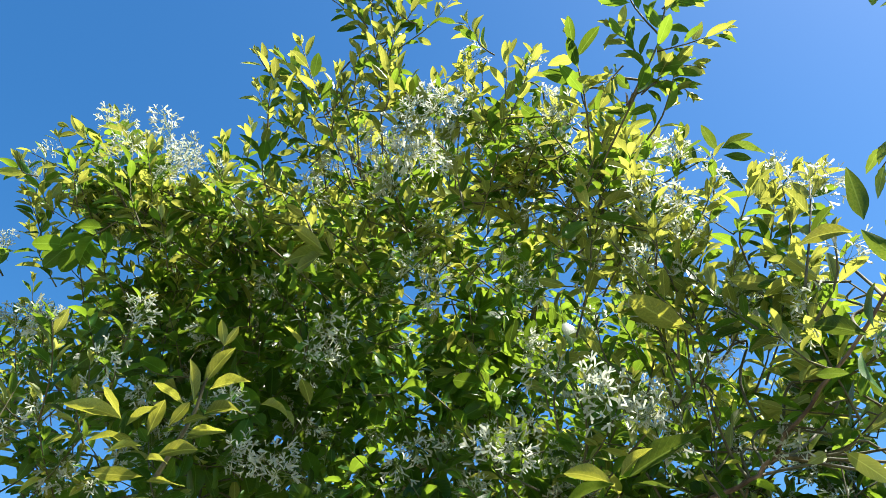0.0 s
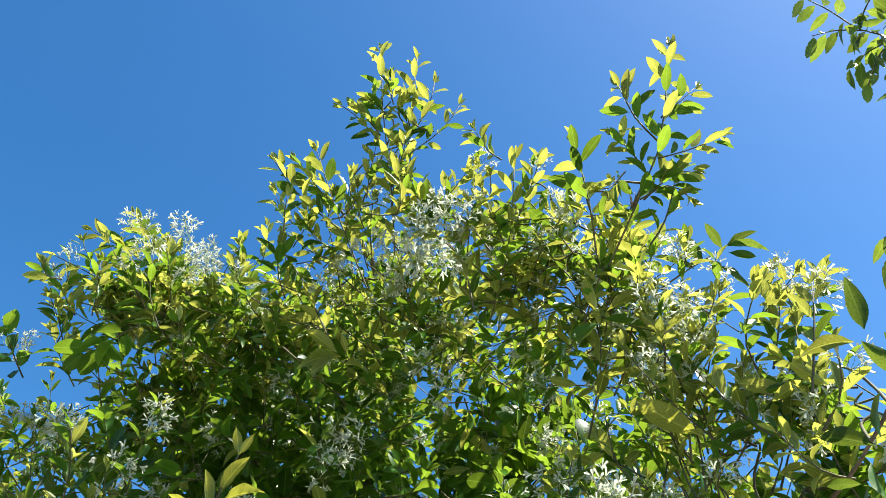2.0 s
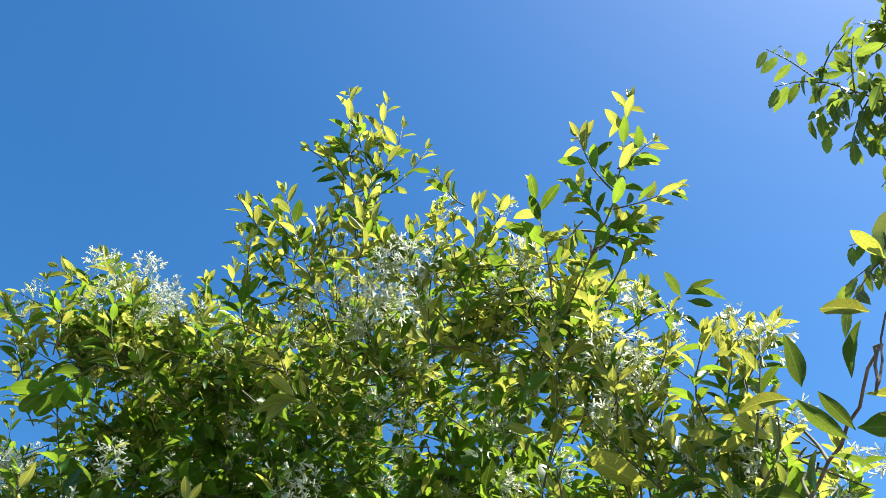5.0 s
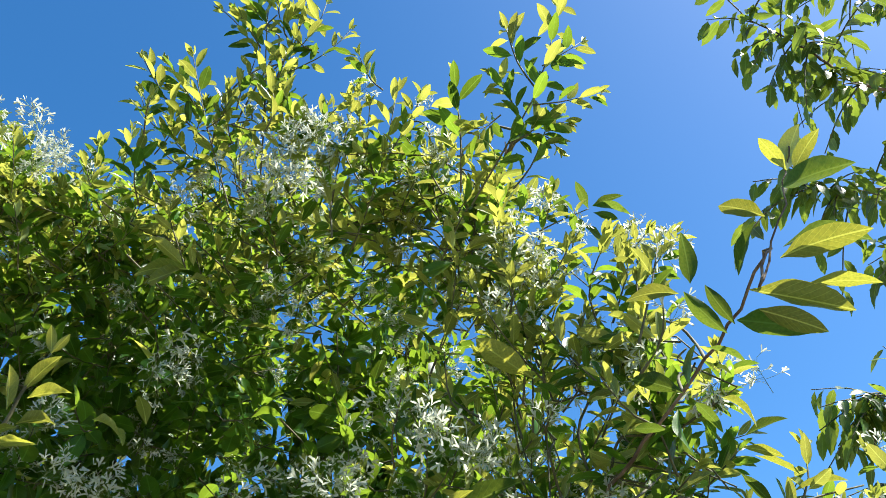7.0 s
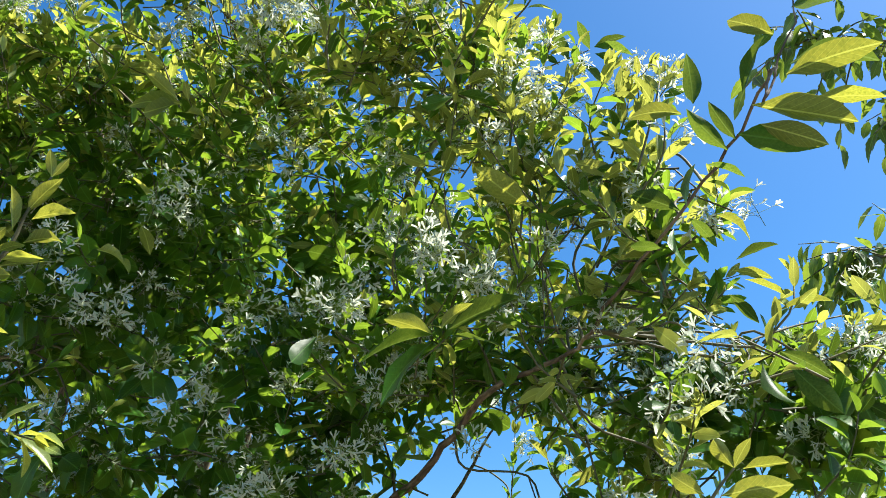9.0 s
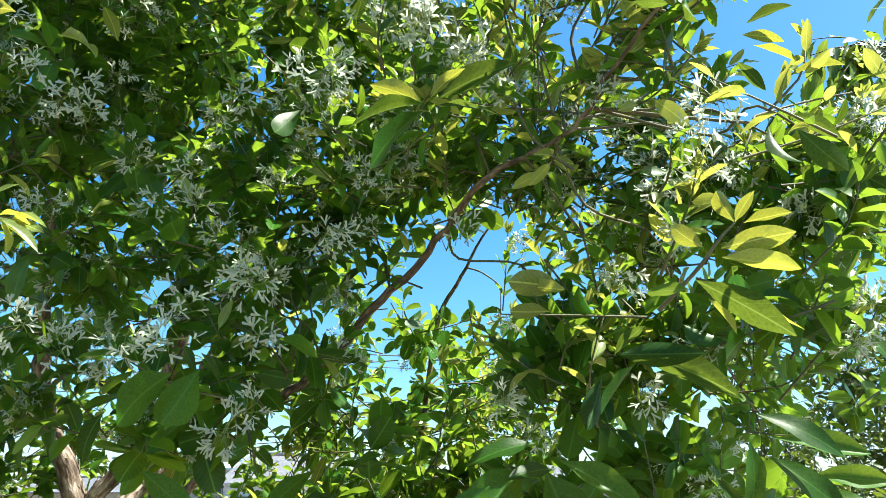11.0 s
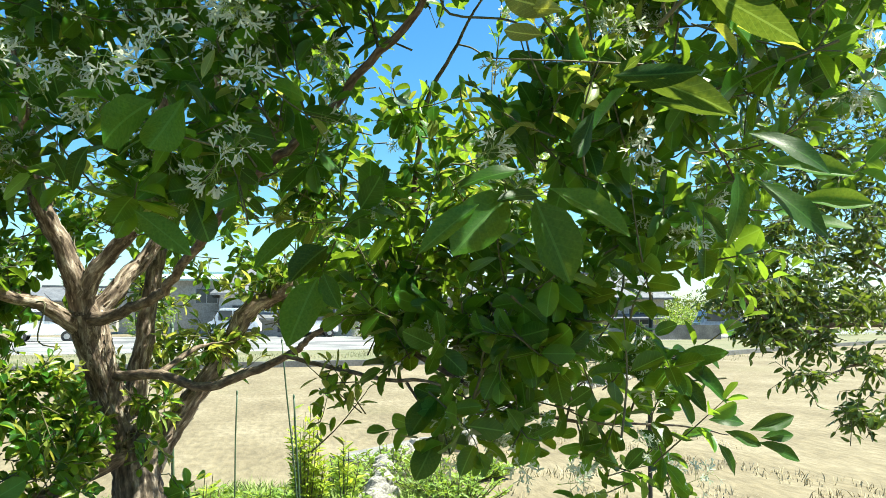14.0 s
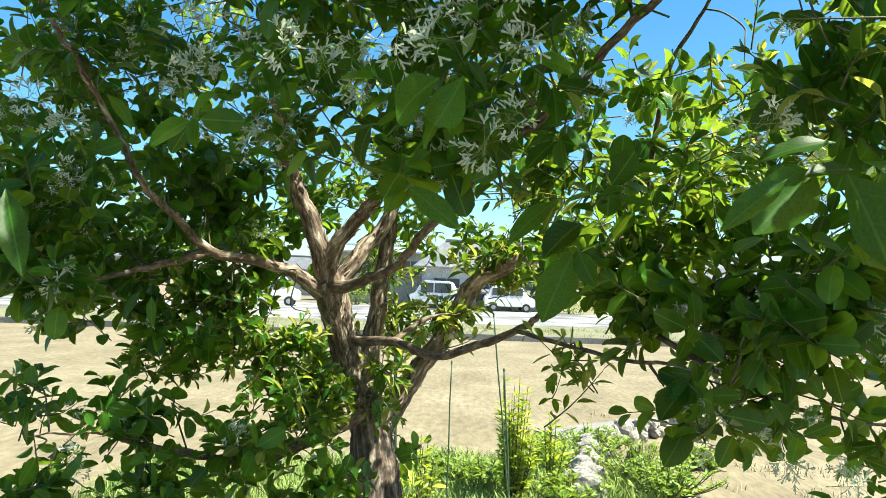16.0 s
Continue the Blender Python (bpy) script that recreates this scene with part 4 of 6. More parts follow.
bloom((-0.25, 1.31, 1.73), 1, 0.05)
bloom((0.04, 1.15, 1.79), 3, 0.03)
bloom((-0.08, 1.10, 1.72), 2, 0.02)
bloom((-0.24, 1.30, 1.71), 2, 0.03)
bloom((0.00, 1.20, 1.65), 2, 0.04)
bloom((0.35, 1.3, 1.93), 1, 0.03)
bloom((0.40, 1.30, 1.68), 2, 0.04)
bloom((0.57, 1.20, 1.64), 1, 0.02)
bloom((0.43, 1.55, 1.11), 3, 0.05)
bloom((0.56, 1.55, 1.12), 3, 0.05)
bloom((0.65, 1.50, 1.36), 2, 0.04)
bloom((0.94, 1.70, 1.05), 2, 0.04)
bloom((-0.89, 1.50, 1.70), 3, 0.05)
bloom((-0.79, 1.60, 1.68), 4, 0.07)
bloom((-0.57, 1.60, 1.80), 4, 0.06)
bloom((-0.62, 1.60, 1.87), 3, 0.06)

# The body of the crown.
def fill(centre, radius, twigs, flower=0.15, **how):
    if centre[0] > 0.35 or centre[2] > 2.45 and centre[1] < 1.55:
        twigs *= 0.8
    elif centre[1] > 1.55 and centre[0] < 0.2 and centre[2] > 1.9:
        twigs *= 1.05 if centre[2] > 2.3 else 0.78
    tree.clump(centre, radius, twigs, flower, **how)


TOP = dict(fresh=0.52, young=2, size=0.06, thick_set=1.12, rise=0.75, spread=44, lift=0.4)
MID = dict(fresh=0.24, young=1, size=0.062, thick_set=1.08, rise=0.55, spread=48, lift=0.5)
SPIKE = dict(fresh=0.7, young=2, size=0.052, thick_set=1.0, rise=1.0, spread=38, lift=0.3)
SMALL = dict(broad=True, fresh=0.32, young=1, size=0.055, thick_set=1.2, spread=55, lift=0.5, length=0.16)
BROAD = dict(broad=True, fresh=0.0, young=0, size=0.07, thick_set=0.66, spread=60, lift=0.3)
LOW = dict(broad=True, fresh=0.05, young=0, size=0.073, thick_set=0.95, spread=58, lift=0.45)
fill((-0.82, 1.50, 2.96), (0.17, 0.2, 0.06), 36, 0.25, **TOP)
fill((-0.56, 1.50, 2.85), (0.2, 0.25, 0.09), 36, 0.25, **MID)
fill((-0.77, 1.70, 2.77), (0.26, 0.3, 0.1), 28, 0.15, **MID)
fill((-1.12, 1.80, 2.72), (0.22, 0.25, 0.08), 16, 0.2, **MID)
fill((-0.32, 1.40, 2.88), (0.15, 0.2, 0.12), 20, 0.2, **TOP)
fill((-0.08, 1.35, 2.89), (0.18, 0.22, 0.11), 24, 0.8, **TOP)
fill((-0.21, 1.70, 2.92), (0.32, 0.35, 0.2), 30, 0.25, **MID)
fill((0.14, 1.25, 2.83), (0.19, 0.22, 0.11), 24, 0.3, **TOP)
fill((0.12, 1.50, 2.80), (0.28, 0.3, 0.2), 30, 0.3, **MID)
fill((0.31, 1.15, 2.72), (0.16, 0.22, 0.16), 22, 0.2, **TOP)
fill((0.41, 1.20, 2.59), (0.15, 0.2, 0.1), 20, 0.7, **TOP)
fill((0.48, 1.10, 2.42), (0.15, 0.18, 0.08), 18, 0.4, **TOP)
fill((0.56, 0.95, 2.33), (0.1, 0.14, 0.07), 12, 0.2, **TOP)
fill((-0.70, 1.65, 2.60), (0.32, 0.35, 0.15), 30, 0.15, **LOW)
fill((-0.33, 1.75, 2.54), (0.34, 0.35, 0.22), 30, 0.5, **LOW)
fill((0.03, 1.75, 2.58), (0.32, 0.35, 0.22), 28, 0.25, **LOW)
fill((0.28, 1.30, 2.22), (0.2, 0.25, 0.14), 15, 0.8, **MID)
fill((0.45, 1.15, 2.22), (0.2, 0.22, 0.16), 14, 0.5, **TOP)
fill((0.53, 1.00, 2.05), (0.16, 0.2, 0.13), 6, 0.4, **TOP)
fill((-0.73, 1.40, 2.19), (0.24, 0.25, 0.15), 18, 0.5, **MID)
fill((-1.12, 1.80, 2.56), (0.2, 0.2, 0.1), 16, 0.4, **MID)
fill((-0.47, 1.70, 2.33), (0.32, 0.3, 0.2), 20, 0.4, **LOW)
fill((-0.24, 1.75, 2.10), (0.3, 0.3, 0.16), 17, 0.5, **LOW)
fill((0.12, 1.65, 2.17), (0.3, 0.3, 0.18), 26, 0.5, **LOW)
fill((0.42, 1.50, 2.19), (0.26, 0.25, 0.16), 16, 0.4, **LOW)
fill((0.67, 1.40, 2.18), (0.22, 0.22, 0.16), 14, 0.4, **MID)
fill((0.82, 1.20, 2.20), (0.18, 0.2, 0.13), 7, 0.4, **MID)
fill((0.93, 1.15, 2.05), (0.16, 0.2, 0.14), 6, 0.4, **MID)
fill((-0.35, 1.75, 2.00), (0.28, 0.25, 0.16), 15, 0.6, **LOW)
fill((0.01, 1.50, 1.92), (0.22, 0.22, 0.13), 12, 0.8, **LOW)
fill((-0.09, 1.50, 1.71), (0.2, 0.2, 0.11), 14, 0.4, **LOW)
fill((-0.32, 1.60, 1.71), (0.16, 0.18, 0.12), 12, 0.8, **LOW)
fill((0.18, 1.60, 2.10), (0.2, 0.2, 0.12), 16, 0.6, **LOW)
fill((0.55, 1.60, 2.19), (0.24, 0.22, 0.13), 12, 0.5, **MID)
fill((0.79, 1.50, 2.16), (0.22, 0.22, 0.12), 12, 0.5, **TOP)
fill((0.59, 1.40, 1.75), (0.24, 0.22, 0.13), 26, 0.3, **BROAD)
fill((0.73, 1.25, 1.78), (0.2, 0.2, 0.12), 20, 0.2, **BROAD)
fill((0.97, 1.25, 1.83), (0.16, 0.18, 0.16), 16, 0.2, **BROAD)
fill((0.23, 2.00, 1.72), (0.2, 0.2, 0.09), 12, 0.1, fresh=0.2, young=1, size=0.07)
fill((0.42, 1.90, 1.58), (0.26, 0.22, 0.12), 20, 0.1, **BROAD)
fill((0.36, 1.90, 1.40), (0.2, 0.2, 0.11), 18, 0.05, **LOW)
fill((0.54, 1.75, 1.35), (0.22, 0.2, 0.14), 24, 0.15, **BROAD)
fill((0.49, 1.65, 1.14), (0.14, 0.16, 0.13), 14, 0.2, droop=0.5, **BROAD)
fill((0.62, 1.50, 1.42), (0.2, 0.2, 0.12), 20, 0.1, **BROAD)
fill((0.74, 1.75, 1.22), (0.16, 0.16, 0.13), 12, 0.4, droop=0.4, **BROAD)
fill((0.92, 1.80, 1.04), (0.12, 0.12, 0.08), 7, 0.5, droop=0.3, **BROAD)
fill((0.78, 1.40, 1.58), (0.2, 0.2, 0.12), 18, 0.2, **BROAD)
fill((0.89, 1.60, 1.33), (0.12, 0.14, 0.07), 7, 0.1, **BROAD)
fill((0.62, 1.30, 1.78), (0.2, 0.2, 0.1), 10, 0.4, **TOP)
fill((0.50, 1.50, 1.37), (0.14, 0.16, 0.14), 12, 0.3, droop=0.3, **BROAD)
fill((-1.04, 2.00, 1.91), (0.34, 0.28, 0.18), 26, 0.5, **LOW)
fill((-1.12, 2.00, 1.61), (0.3, 0.25, 0.14), 20, 0.4, **LOW)
fill((-0.92, 2.30, 2.04), (0.3, 0.28, 0.2), 24, 0.4, **LOW)
fill((-0.88, 2.40, 1.68), (0.24, 0.22, 0.12), 14, 0.2, **LOW)
fill((-0.96, 2.50, 1.37), (0.3, 0.22, 0.08), 11, 0.05, **LOW)
fill((-0.72, 2.60, 1.19), (0.2, 0.18, 0.12), 18, 0.0, **SMALL)
fill((-0.67, 2.58, 1.05), (0.18, 0.16, 0.12), 16, 0.0, **SMALL)
fill((-0.50, 2.58, 1.02), (0.1, 0.06, 0.12), 4, 0.0, **SMALL)
fill((-0.86, 2.55, 1.34), (0.16, 0.14, 0.08), 10, 0.0, **SMALL)
fill((-0.33, 2.62, 1.0), (0.06, 0.06, 0.08), 2, 0.0, **SMALL)
fill((-0.85, 2.50, 1.22), (0.15, 0.18, 0.08), 6, 0.0, **LOW)
fill((-1.25, 2.20, 1.07), (0.24, 0.2, 0.07), 7, 0.1, **LOW)
fill((-0.97, 2.20, 1.02), (0.24, 0.18, 0.08), 13, 0.05, **LOW)
fill((-0.72, 2.40, 0.95), (0.2, 0.16, 0.08), 4, 0.0, **LOW)
fill((-1.11, 2.00, 0.86), (0.2, 0.16, 0.06), 9, 0.2, **LOW)
fill((-0.85, 2.10, 0.85), (0.2, 0.16, 0.05), 9, 0.0, **LOW)
fill((-0.55, 2.50, 0.78), (0.2, 0.15, 0.08), 11, 0.0, **LOW)
fill((-0.49, 2.60, 2.12), (0.26, 0.25, 0.2), 22, 0.3, **LOW)
fill((-0.07, 2.20, 1.97), (0.24, 0.22, 0.16), 20, 0.4, **LOW)
fill((-0.28, 2.90, 1.96), (0.2, 0.2, 0.12), 12, 0.1, **MID)
fill((-0.15, 2.90, 1.32), (0.13, 0.1, 0.07), 13, 0.0, fresh=0.5, young=2, size=0.07)
fill((0.03, 2.95, 1.49), (0.18, 0.12, 0.06), 13, 0.0, fresh=0.5, young=1, size=0.07)
fill((-0.33, 2.75, 1.10), (0.08, 0.08, 0.1), 7, 0.0, fresh=0.3, young=1, size=0.075)
fill((0.20, 2.10, 1.22), (0.12, 0.1, 0.05), 4, 0.0, fresh=0.3, young=0, size=0.07)
fill((-0.27, 2.90, 0.82), (0.07, 0.06, 0.08), 3, 0.0, **LOW)

fill((-0.16, 1.05, 2.98), (0.08, 0.08, 0.15), 8, 0.0, length=0.12, **SPIKE)
fill((-0.18, 1.00, 3.16), (0.05, 0.05, 0.1), 3, 0.0, length=0.1, **SPIKE)
fill((-0.11, 1.02, 3.14), (0.05, 0.05, 0.08), 3, 0.0, length=0.1, **SPIKE)
fill((0.25, 0.95, 2.70), (0.08, 0.09, 0.07), 4, 0.1, length=0.12, **TOP)
fill((-0.34, 1.20, 2.94), (0.12, 0.12, 0.12), 9, 0.0, length=0.14, **TOP)
fill((0.05, 1.12, 2.88), (0.14, 0.12, 0.09), 10, 0.1, length=0.14, **TOP)
fill((-1.39, 2.30, 2.11), (0.35, 0.3, 0.2), 22, 0.3, **LOW)
fill((-1.24, 2.60, 1.83), (0.3, 0.25, 0.2), 13, 0.2, **LOW)
fill((-1.40, 2.40, 1.42), (0.3, 0.22, 0.1), 9, 0.1, **LOW)
fill((-1.06, 1.90, 1.40), (0.14, 0.15, 0.07), 11, 0.2, **LOW)
fill((-1.04, 2.30, 1.33), (0.16, 0.15, 0.06), 10, 0.1, **LOW)
fill((-1.09, 1.90, 1.51), (0.14, 0.15, 0.08), 9, 0.4, **LOW)
fill((-0.95, 3.00, 1.92), (0.3, 0.3, 0.25), 13, 0.1, **MID)
fill((-1.23, 3.00, 2.36), (0.4, 0.3, 0.25), 14, 0.1, **MID)
fill((-0.55, 3.10, 2.48), (0.4, 0.3, 0.25), 13, 0.1, **MID)
fill((0.22, 2.60, 2.25), (0.3, 0.3, 0.16), 16, 0.1, **MID)
fill((-0.18, 2.30, 2.47), (0.4, 0.3, 0.25), 24, 0.1, **LOW)
fill((-0.74, 2.30, 2.86), (0.4, 0.3, 0.25), 24, 0.1, **LOW)
fill((0.20, 2.10, 2.65), (0.35, 0.3, 0.25), 16, 0.1, **LOW)
fill((0.11, 1.90, 2.91), (0.3, 0.3, 0.2), 15, 0.1, **LOW)
fill((-0.35, 2.00, 2.91), (0.35, 0.3, 0.2), 20, 0.1, **LOW)

fill((0.42, 2.20, 1.97), (0.2, 0.2, 0.16), 14, 0.2, **LOW)
fill((0.62, 2.00, 1.97), (0.2, 0.2, 0.16), 14, 0.2, **MID)
fill((0.73, 1.80, 1.78), (0.2, 0.2, 0.16), 14, 0.2, **MID)
fill((0.54, 2.10, 1.73), (0.22, 0.2, 0.12), 12, 0.1, **MID)
fill((0.66, 1.70, 1.53), (0.2, 0.2, 0.12), 12, 0.2, **BROAD)
fill((-1.09, 2.30, 1.49), (0.3, 0.22, 0.12), 14, 0.1, **LOW)
fill((-0.86, 2.75, 1.45), (0.2, 0.15, 0.1), 10, 0.0, **LOW)
fill((-0.73, 2.75, 1.59), (0.12, 0.12, 0.1), 6, 0.0, **LOW)
fill((-0.52, 3.10, 1.86), (0.2, 0.15, 0.14), 10, 0.0, **MID)
fill((-0.32, 3.10, 1.28), (0.16, 0.12, 0.09), 12, 0.0, fresh=0.5, young=1, size=0.07)
fill((-0.47, 3.20, 1.46), (0.2, 0.12, 0.09), 12, 0.0, fresh=0.5, young=1, size=0.07)
fill((0.05, 2.60, 1.72), (0.2, 0.15, 0.08), 9, 0.0, **MID)
fill((0.28, 2.60, 1.54), (0.2, 0.15, 0.08), 12, 0.0, **LOW)

fill((-0.57, 2.00, 2.45), (0.3, 0.25, 0.15), 16, 0.1, **LOW)
fill((-0.16, 2.10, 2.98), (0.3, 0.25, 0.2), 18, 0.1, **MID)
fill((0.28, 1.90, 2.86), (0.3, 0.25, 0.2), 11, 0.1, **MID)
fill((0.48, 1.50, 2.51), (0.2, 0.2, 0.15), 9, 0.2, **TOP)
fill((-0.49, 1.80, 2.98), (0.25, 0.2, 0.15), 14, 0.2, **MID)
fill((0.05, 1.50, 3.02), (0.2, 0.2, 0.12), 14, 0.3, **TOP)
fill((0.28, 1.25, 2.84), (0.14, 0.15, 0.1), 12, 0.2, **TOP)

fill((0.90, 1.35, 2.06), (0.2, 0.2, 0.1), 11, 0.4, **LOW)
fill((1.09, 1.30, 2.03), (0.18, 0.2, 0.12), 7, 0.3, **LOW)
fill((0.83, 1.60, 2.04), (0.22, 0.2, 0.12), 12, 0.2, **LOW)
fill((0.59, 0.90, 2.21), (0.1, 0.08, 0.1), 6, 0.2, length=0.13, **TOP)
fill((0.55, 1.00, 2.15), (0.12, 0.1, 0.08), 6, 0.4, length=0.14, **MID)
fill((-0.95, 2.20, 3.42), (0.35, 0.3, 0.2), 22, 0.1, **LOW)
fill((-0.39, 2.10, 3.35), (0.3, 0.3, 0.2), 20, 0.1, **LOW)
fill((-0.56, 2.00, 2.07), (0.3, 0.25, 0.15), 18, 0.1, **LOW)

fill((-0.55, 2.40, 0.98), (0.14, 0.12, 0.06), 9, 0.0, **SMALL)
fill((-0.66, 2.20, 0.97), (0.14, 0.12, 0.06), 3, 0.1, **LOW)
fill((-0.46, 2.50, 1.03), (0.12, 0.12, 0.06), 6, 0.0, **SMALL)
fill((-0.80, 2.45, 1.28), (0.2, 0.14, 0.06), 11, 0.0, **SMALL)
fill((-0.60, 2.52, 1.23), (0.13, 0.1, 0.06), 10, 0.0, **SMALL)
fill((-0.98, 2.40, 1.30), (0.16, 0.14, 0.07), 8, 0.0, **LOW)
fill((-0.90, 2.42, 1.17), (0.18, 0.14, 0.05), 10, 0.0, **SMALL)
fill((-0.55, 2.45, 1.13), (0.12, 0.1, 0.06), 10, 0.0, **SMALL)

# Leaves beside the upright stem and under the long bough.
fill((-0.86, 2.40, 1.62), (0.16, 0.14, 0.09), 8, 0.1, **LOW)
fill((-0.80, 2.50, 1.74), (0.1, 0.12, 0.08), 5, 0.1, **LOW)
fill((-0.90, 2.30, 1.74), (0.14, 0.14, 0.08), 7, 0.2, **LOW)
fill((0.38, 1.90, 1.50), (0.16, 0.14, 0.1), 12, 0.0, **LOW)
fill((0.55, 1.80, 1.42), (0.16, 0.14, 0.1), 12, 0.0, **LOW)
fill((0.48, 2.00, 1.58), (0.16, 0.14, 0.09), 12, 0.0, **LOW)
# Leafy tips along the crown's low shoulder.
fill((-0.88, 1.42, 2.90), (0.13, 0.1, 0.06), 14, 0.1, length=0.14, **TOP)
fill((-0.72, 1.40, 2.88), (0.12, 0.1, 0.06), 12, 0.1, length=0.14, **TOP)

# Leaves at the crown's back that close it against the sky.
fill((-0.73, 2.25, 2.87), (0.24, 0.12, 0.14), 13, 0.0, **LOW)
fill((-0.30, 2.25, 2.93), (0.24, 0.12, 0.14), 13, 0.0, **LOW)
fill((0.15, 2.20, 2.95), (0.24, 0.12, 0.14), 10, 0.0, **LOW)
fill((-0.55, 2.05, 2.38), (0.2, 0.12, 0.13), 13, 0.1, **LOW)
fill((-0.19, 2.05, 2.42), (0.2, 0.12, 0.13), 13, 0.1, **LOW)
fill((0.19, 2.00, 2.45), (0.2, 0.12, 0.13), 11, 0.1, **LOW)
fill((0.48, 1.80, 2.50), (0.16, 0.12, 0.12), 9, 0.1, **MID)
fill((0.70, 1.50, 2.46), (0.13, 0.12, 0.1), 8, 0.3, length=0.15, **TOP)
fill((0.73, 1.40, 2.30), (0.13, 0.12, 0.1), 11, 0.3, length=0.15, **MID)
fill((0.86, 1.35, 2.28), (0.12, 0.1, 0.09), 9, 0.3, length=0.15, **MID)
fill((0.73, 1.30, 2.13), (0.14, 0.1, 0.09), 13, 0.3, length=0.15, **MID)
fill((0.94, 1.30, 2.15), (0.13, 0.1, 0.09), 9, 0.3, length=0.15, **MID)
fill((0.60, 1.45, 2.22), (0.14, 0.12, 0.09), 12, 0.2, length=0.15, **MID)

# The drooping shoulder beside the near shoot.
fill((0.85, 1.15, 2.11), (0.12, 0.1, 0.07), 10, 0.6, **MID)
fill((0.96, 1.10, 2.13), (0.12, 0.1, 0.07), 9, 0.6, **MID)
fill((0.80, 1.20, 2.22), (0.12, 0.1, 0.07), 9, 0.4, **TOP)
fill((0.95, 1.10, 2.01), (0.12, 0.1, 0.06), 9, 0.4, **LOW)
fill((0.72, 1.20, 2.10), (0.12, 0.1, 0.06), 8, 0.6, **MID)

fill((-0.30, 2.10, 2.62), (0.2, 0.15, 0.12), 14, 0.3, **LOW)
fill((-0.28, 2.25, 2.75), (0.2, 0.15, 0.12), 12, 0.3, **LOW)

# Small leaves at the back of the crown.
fill((0.67, 2.40, 1.84), (0.22, 0.18, 0.1), 12, 0.05, **LOW)
fill((0.88, 2.20, 1.78), (0.22, 0.18, 0.1), 12, 0.05, **LOW)
fill((-0.94, 2.50, 3.24), (0.35, 0.25, 0.22), 22, 0.05, **LOW)
fill((-0.44, 2.40, 2.90), (0.35, 0.25, 0.22), 22, 0.05, **LOW)
fill((0.04, 2.30, 2.60), (0.3, 0.25, 0.18), 18, 0.05, **LOW)
fill((-0.78, 2.30, 2.56), (0.3, 0.25, 0.18), 18, 0.05, **LOW)
fill((0.41, 2.00, 2.74), (0.25, 0.2, 0.12), 14, 0.1, **LOW)
fill((0.24, 1.90, 2.43), (0.25, 0.2, 0.12), 12, 0.1, **LOW)
fill((1.22, 1.90, 1.74), (0.16, 0.15, 0.12), 10, 0.1, **BROAD)
fill((1.23, 1.70, 1.80), (0.16, 0.15, 0.12), 10, 0.1, **BROAD)
fill((1.29, 2.00, 1.54), (0.16, 0.15, 0.08), 8, 0.0, **BROAD)
fill((-0.24, 3.10, 1.64), (0.25, 0.2, 0.1), 14, 0.0, fresh=0.1, young=1, size=0.062, lift=0.4, broad=True)
fill((0.07, 3.00, 1.60), (0.22, 0.2, 0.08), 12, 0.0, fresh=0.1, young=1, size=0.062, lift=0.4, broad=True)
fill((0.25, 2.70, 1.66), (0.22, 0.2, 0.12), 14, 0.0, fresh=0.1, young=1, size=0.062, lift=0.4, broad=True)
fill((-0.72, 3.20, 1.77), (0.25, 0.2, 0.12), 14, 0.0, fresh=0.1, young=1, size=0.062, lift=0.4, broad=True)
fill((-1.01, 3.10, 1.61), (0.25, 0.2, 0.12), 14, 0.0, fresh=0.1, young=1, size=0.062, lift=0.4, broad=True)
fill((-1.32, 2.90, 1.63), (0.28, 0.2, 0.14), 16, 0.0, fresh=0.1, young=1, size=0.062, lift=0.4, broad=True)
fill((-0.05, 2.90, 1.92), (0.25, 0.2, 0.12), 14, 0.0, fresh=0.1, young=1, size=0.062, lift=0.4, broad=True)
fill((0.41, 2.40, 1.77), (0.22, 0.2, 0.14), 14, 0.0, fresh=0.1, young=1, size=0.062, lift=0.4, broad=True)
fill((0.50, 2.30, 1.55), (0.2, 0.2, 0.12), 12, 0.0, fresh=0.1, young=1, size=0.062, lift=0.4, broad=True)
fill((-1.17, 3.00, 1.49), (0.25, 0.2, 0.1), 12, 0.0, fresh=0.1, young=1, size=0.062, lift=0.4, broad=True)
fill((-0.64, 3.00, 1.10), (0.14, 0.2, 0.12), 10, 0.0, fresh=0.1, young=1, size=0.062, lift=0.4, broad=True)

fringe_tree = thing("fringe_tree", (root_x, root_y, 0), "small flowering tree with glossy green leaves and white strap-petalled flower clusters", "tree")


def place_parts(plant, owner, origin, leaf_shape, mature_mat, young_mat, near_mats=None):
    shift = -np.array(origin, float)
    for name, line, radii, sides, rough in plant.limbs:
        part(name, limb_mesh(name, line + shift, radii, sides, rough, bark_old if name == "trunk" else bark if name in ("stem", "limb") else bark_branch), None, owner)
    if plant.wood:
        ob = part("twig_mass", mesh_from("twig_mass", np.array(plant.wood) + shift, plant.wood_faces, [bark_twig]), None, owner, "thin brown leafy twigs")
        tagged(ob, kind="stuff")
    moved = lambda rows: [(np.array(r[0]) + shift, *r[1:]) for r in rows]
    ob = part("foliage", leaf_mesh("foliage", [(leaf_shape[0], moved(plant.mature), mature_mat), (leaf_shape[1], moved(plant.broad), mature_mat), (leaf_shape[0], moved(plant.young), young_mat)]), None, owner, "dense glossy green leaves, paler at the tips")
    tagged(ob, kind="stuff")


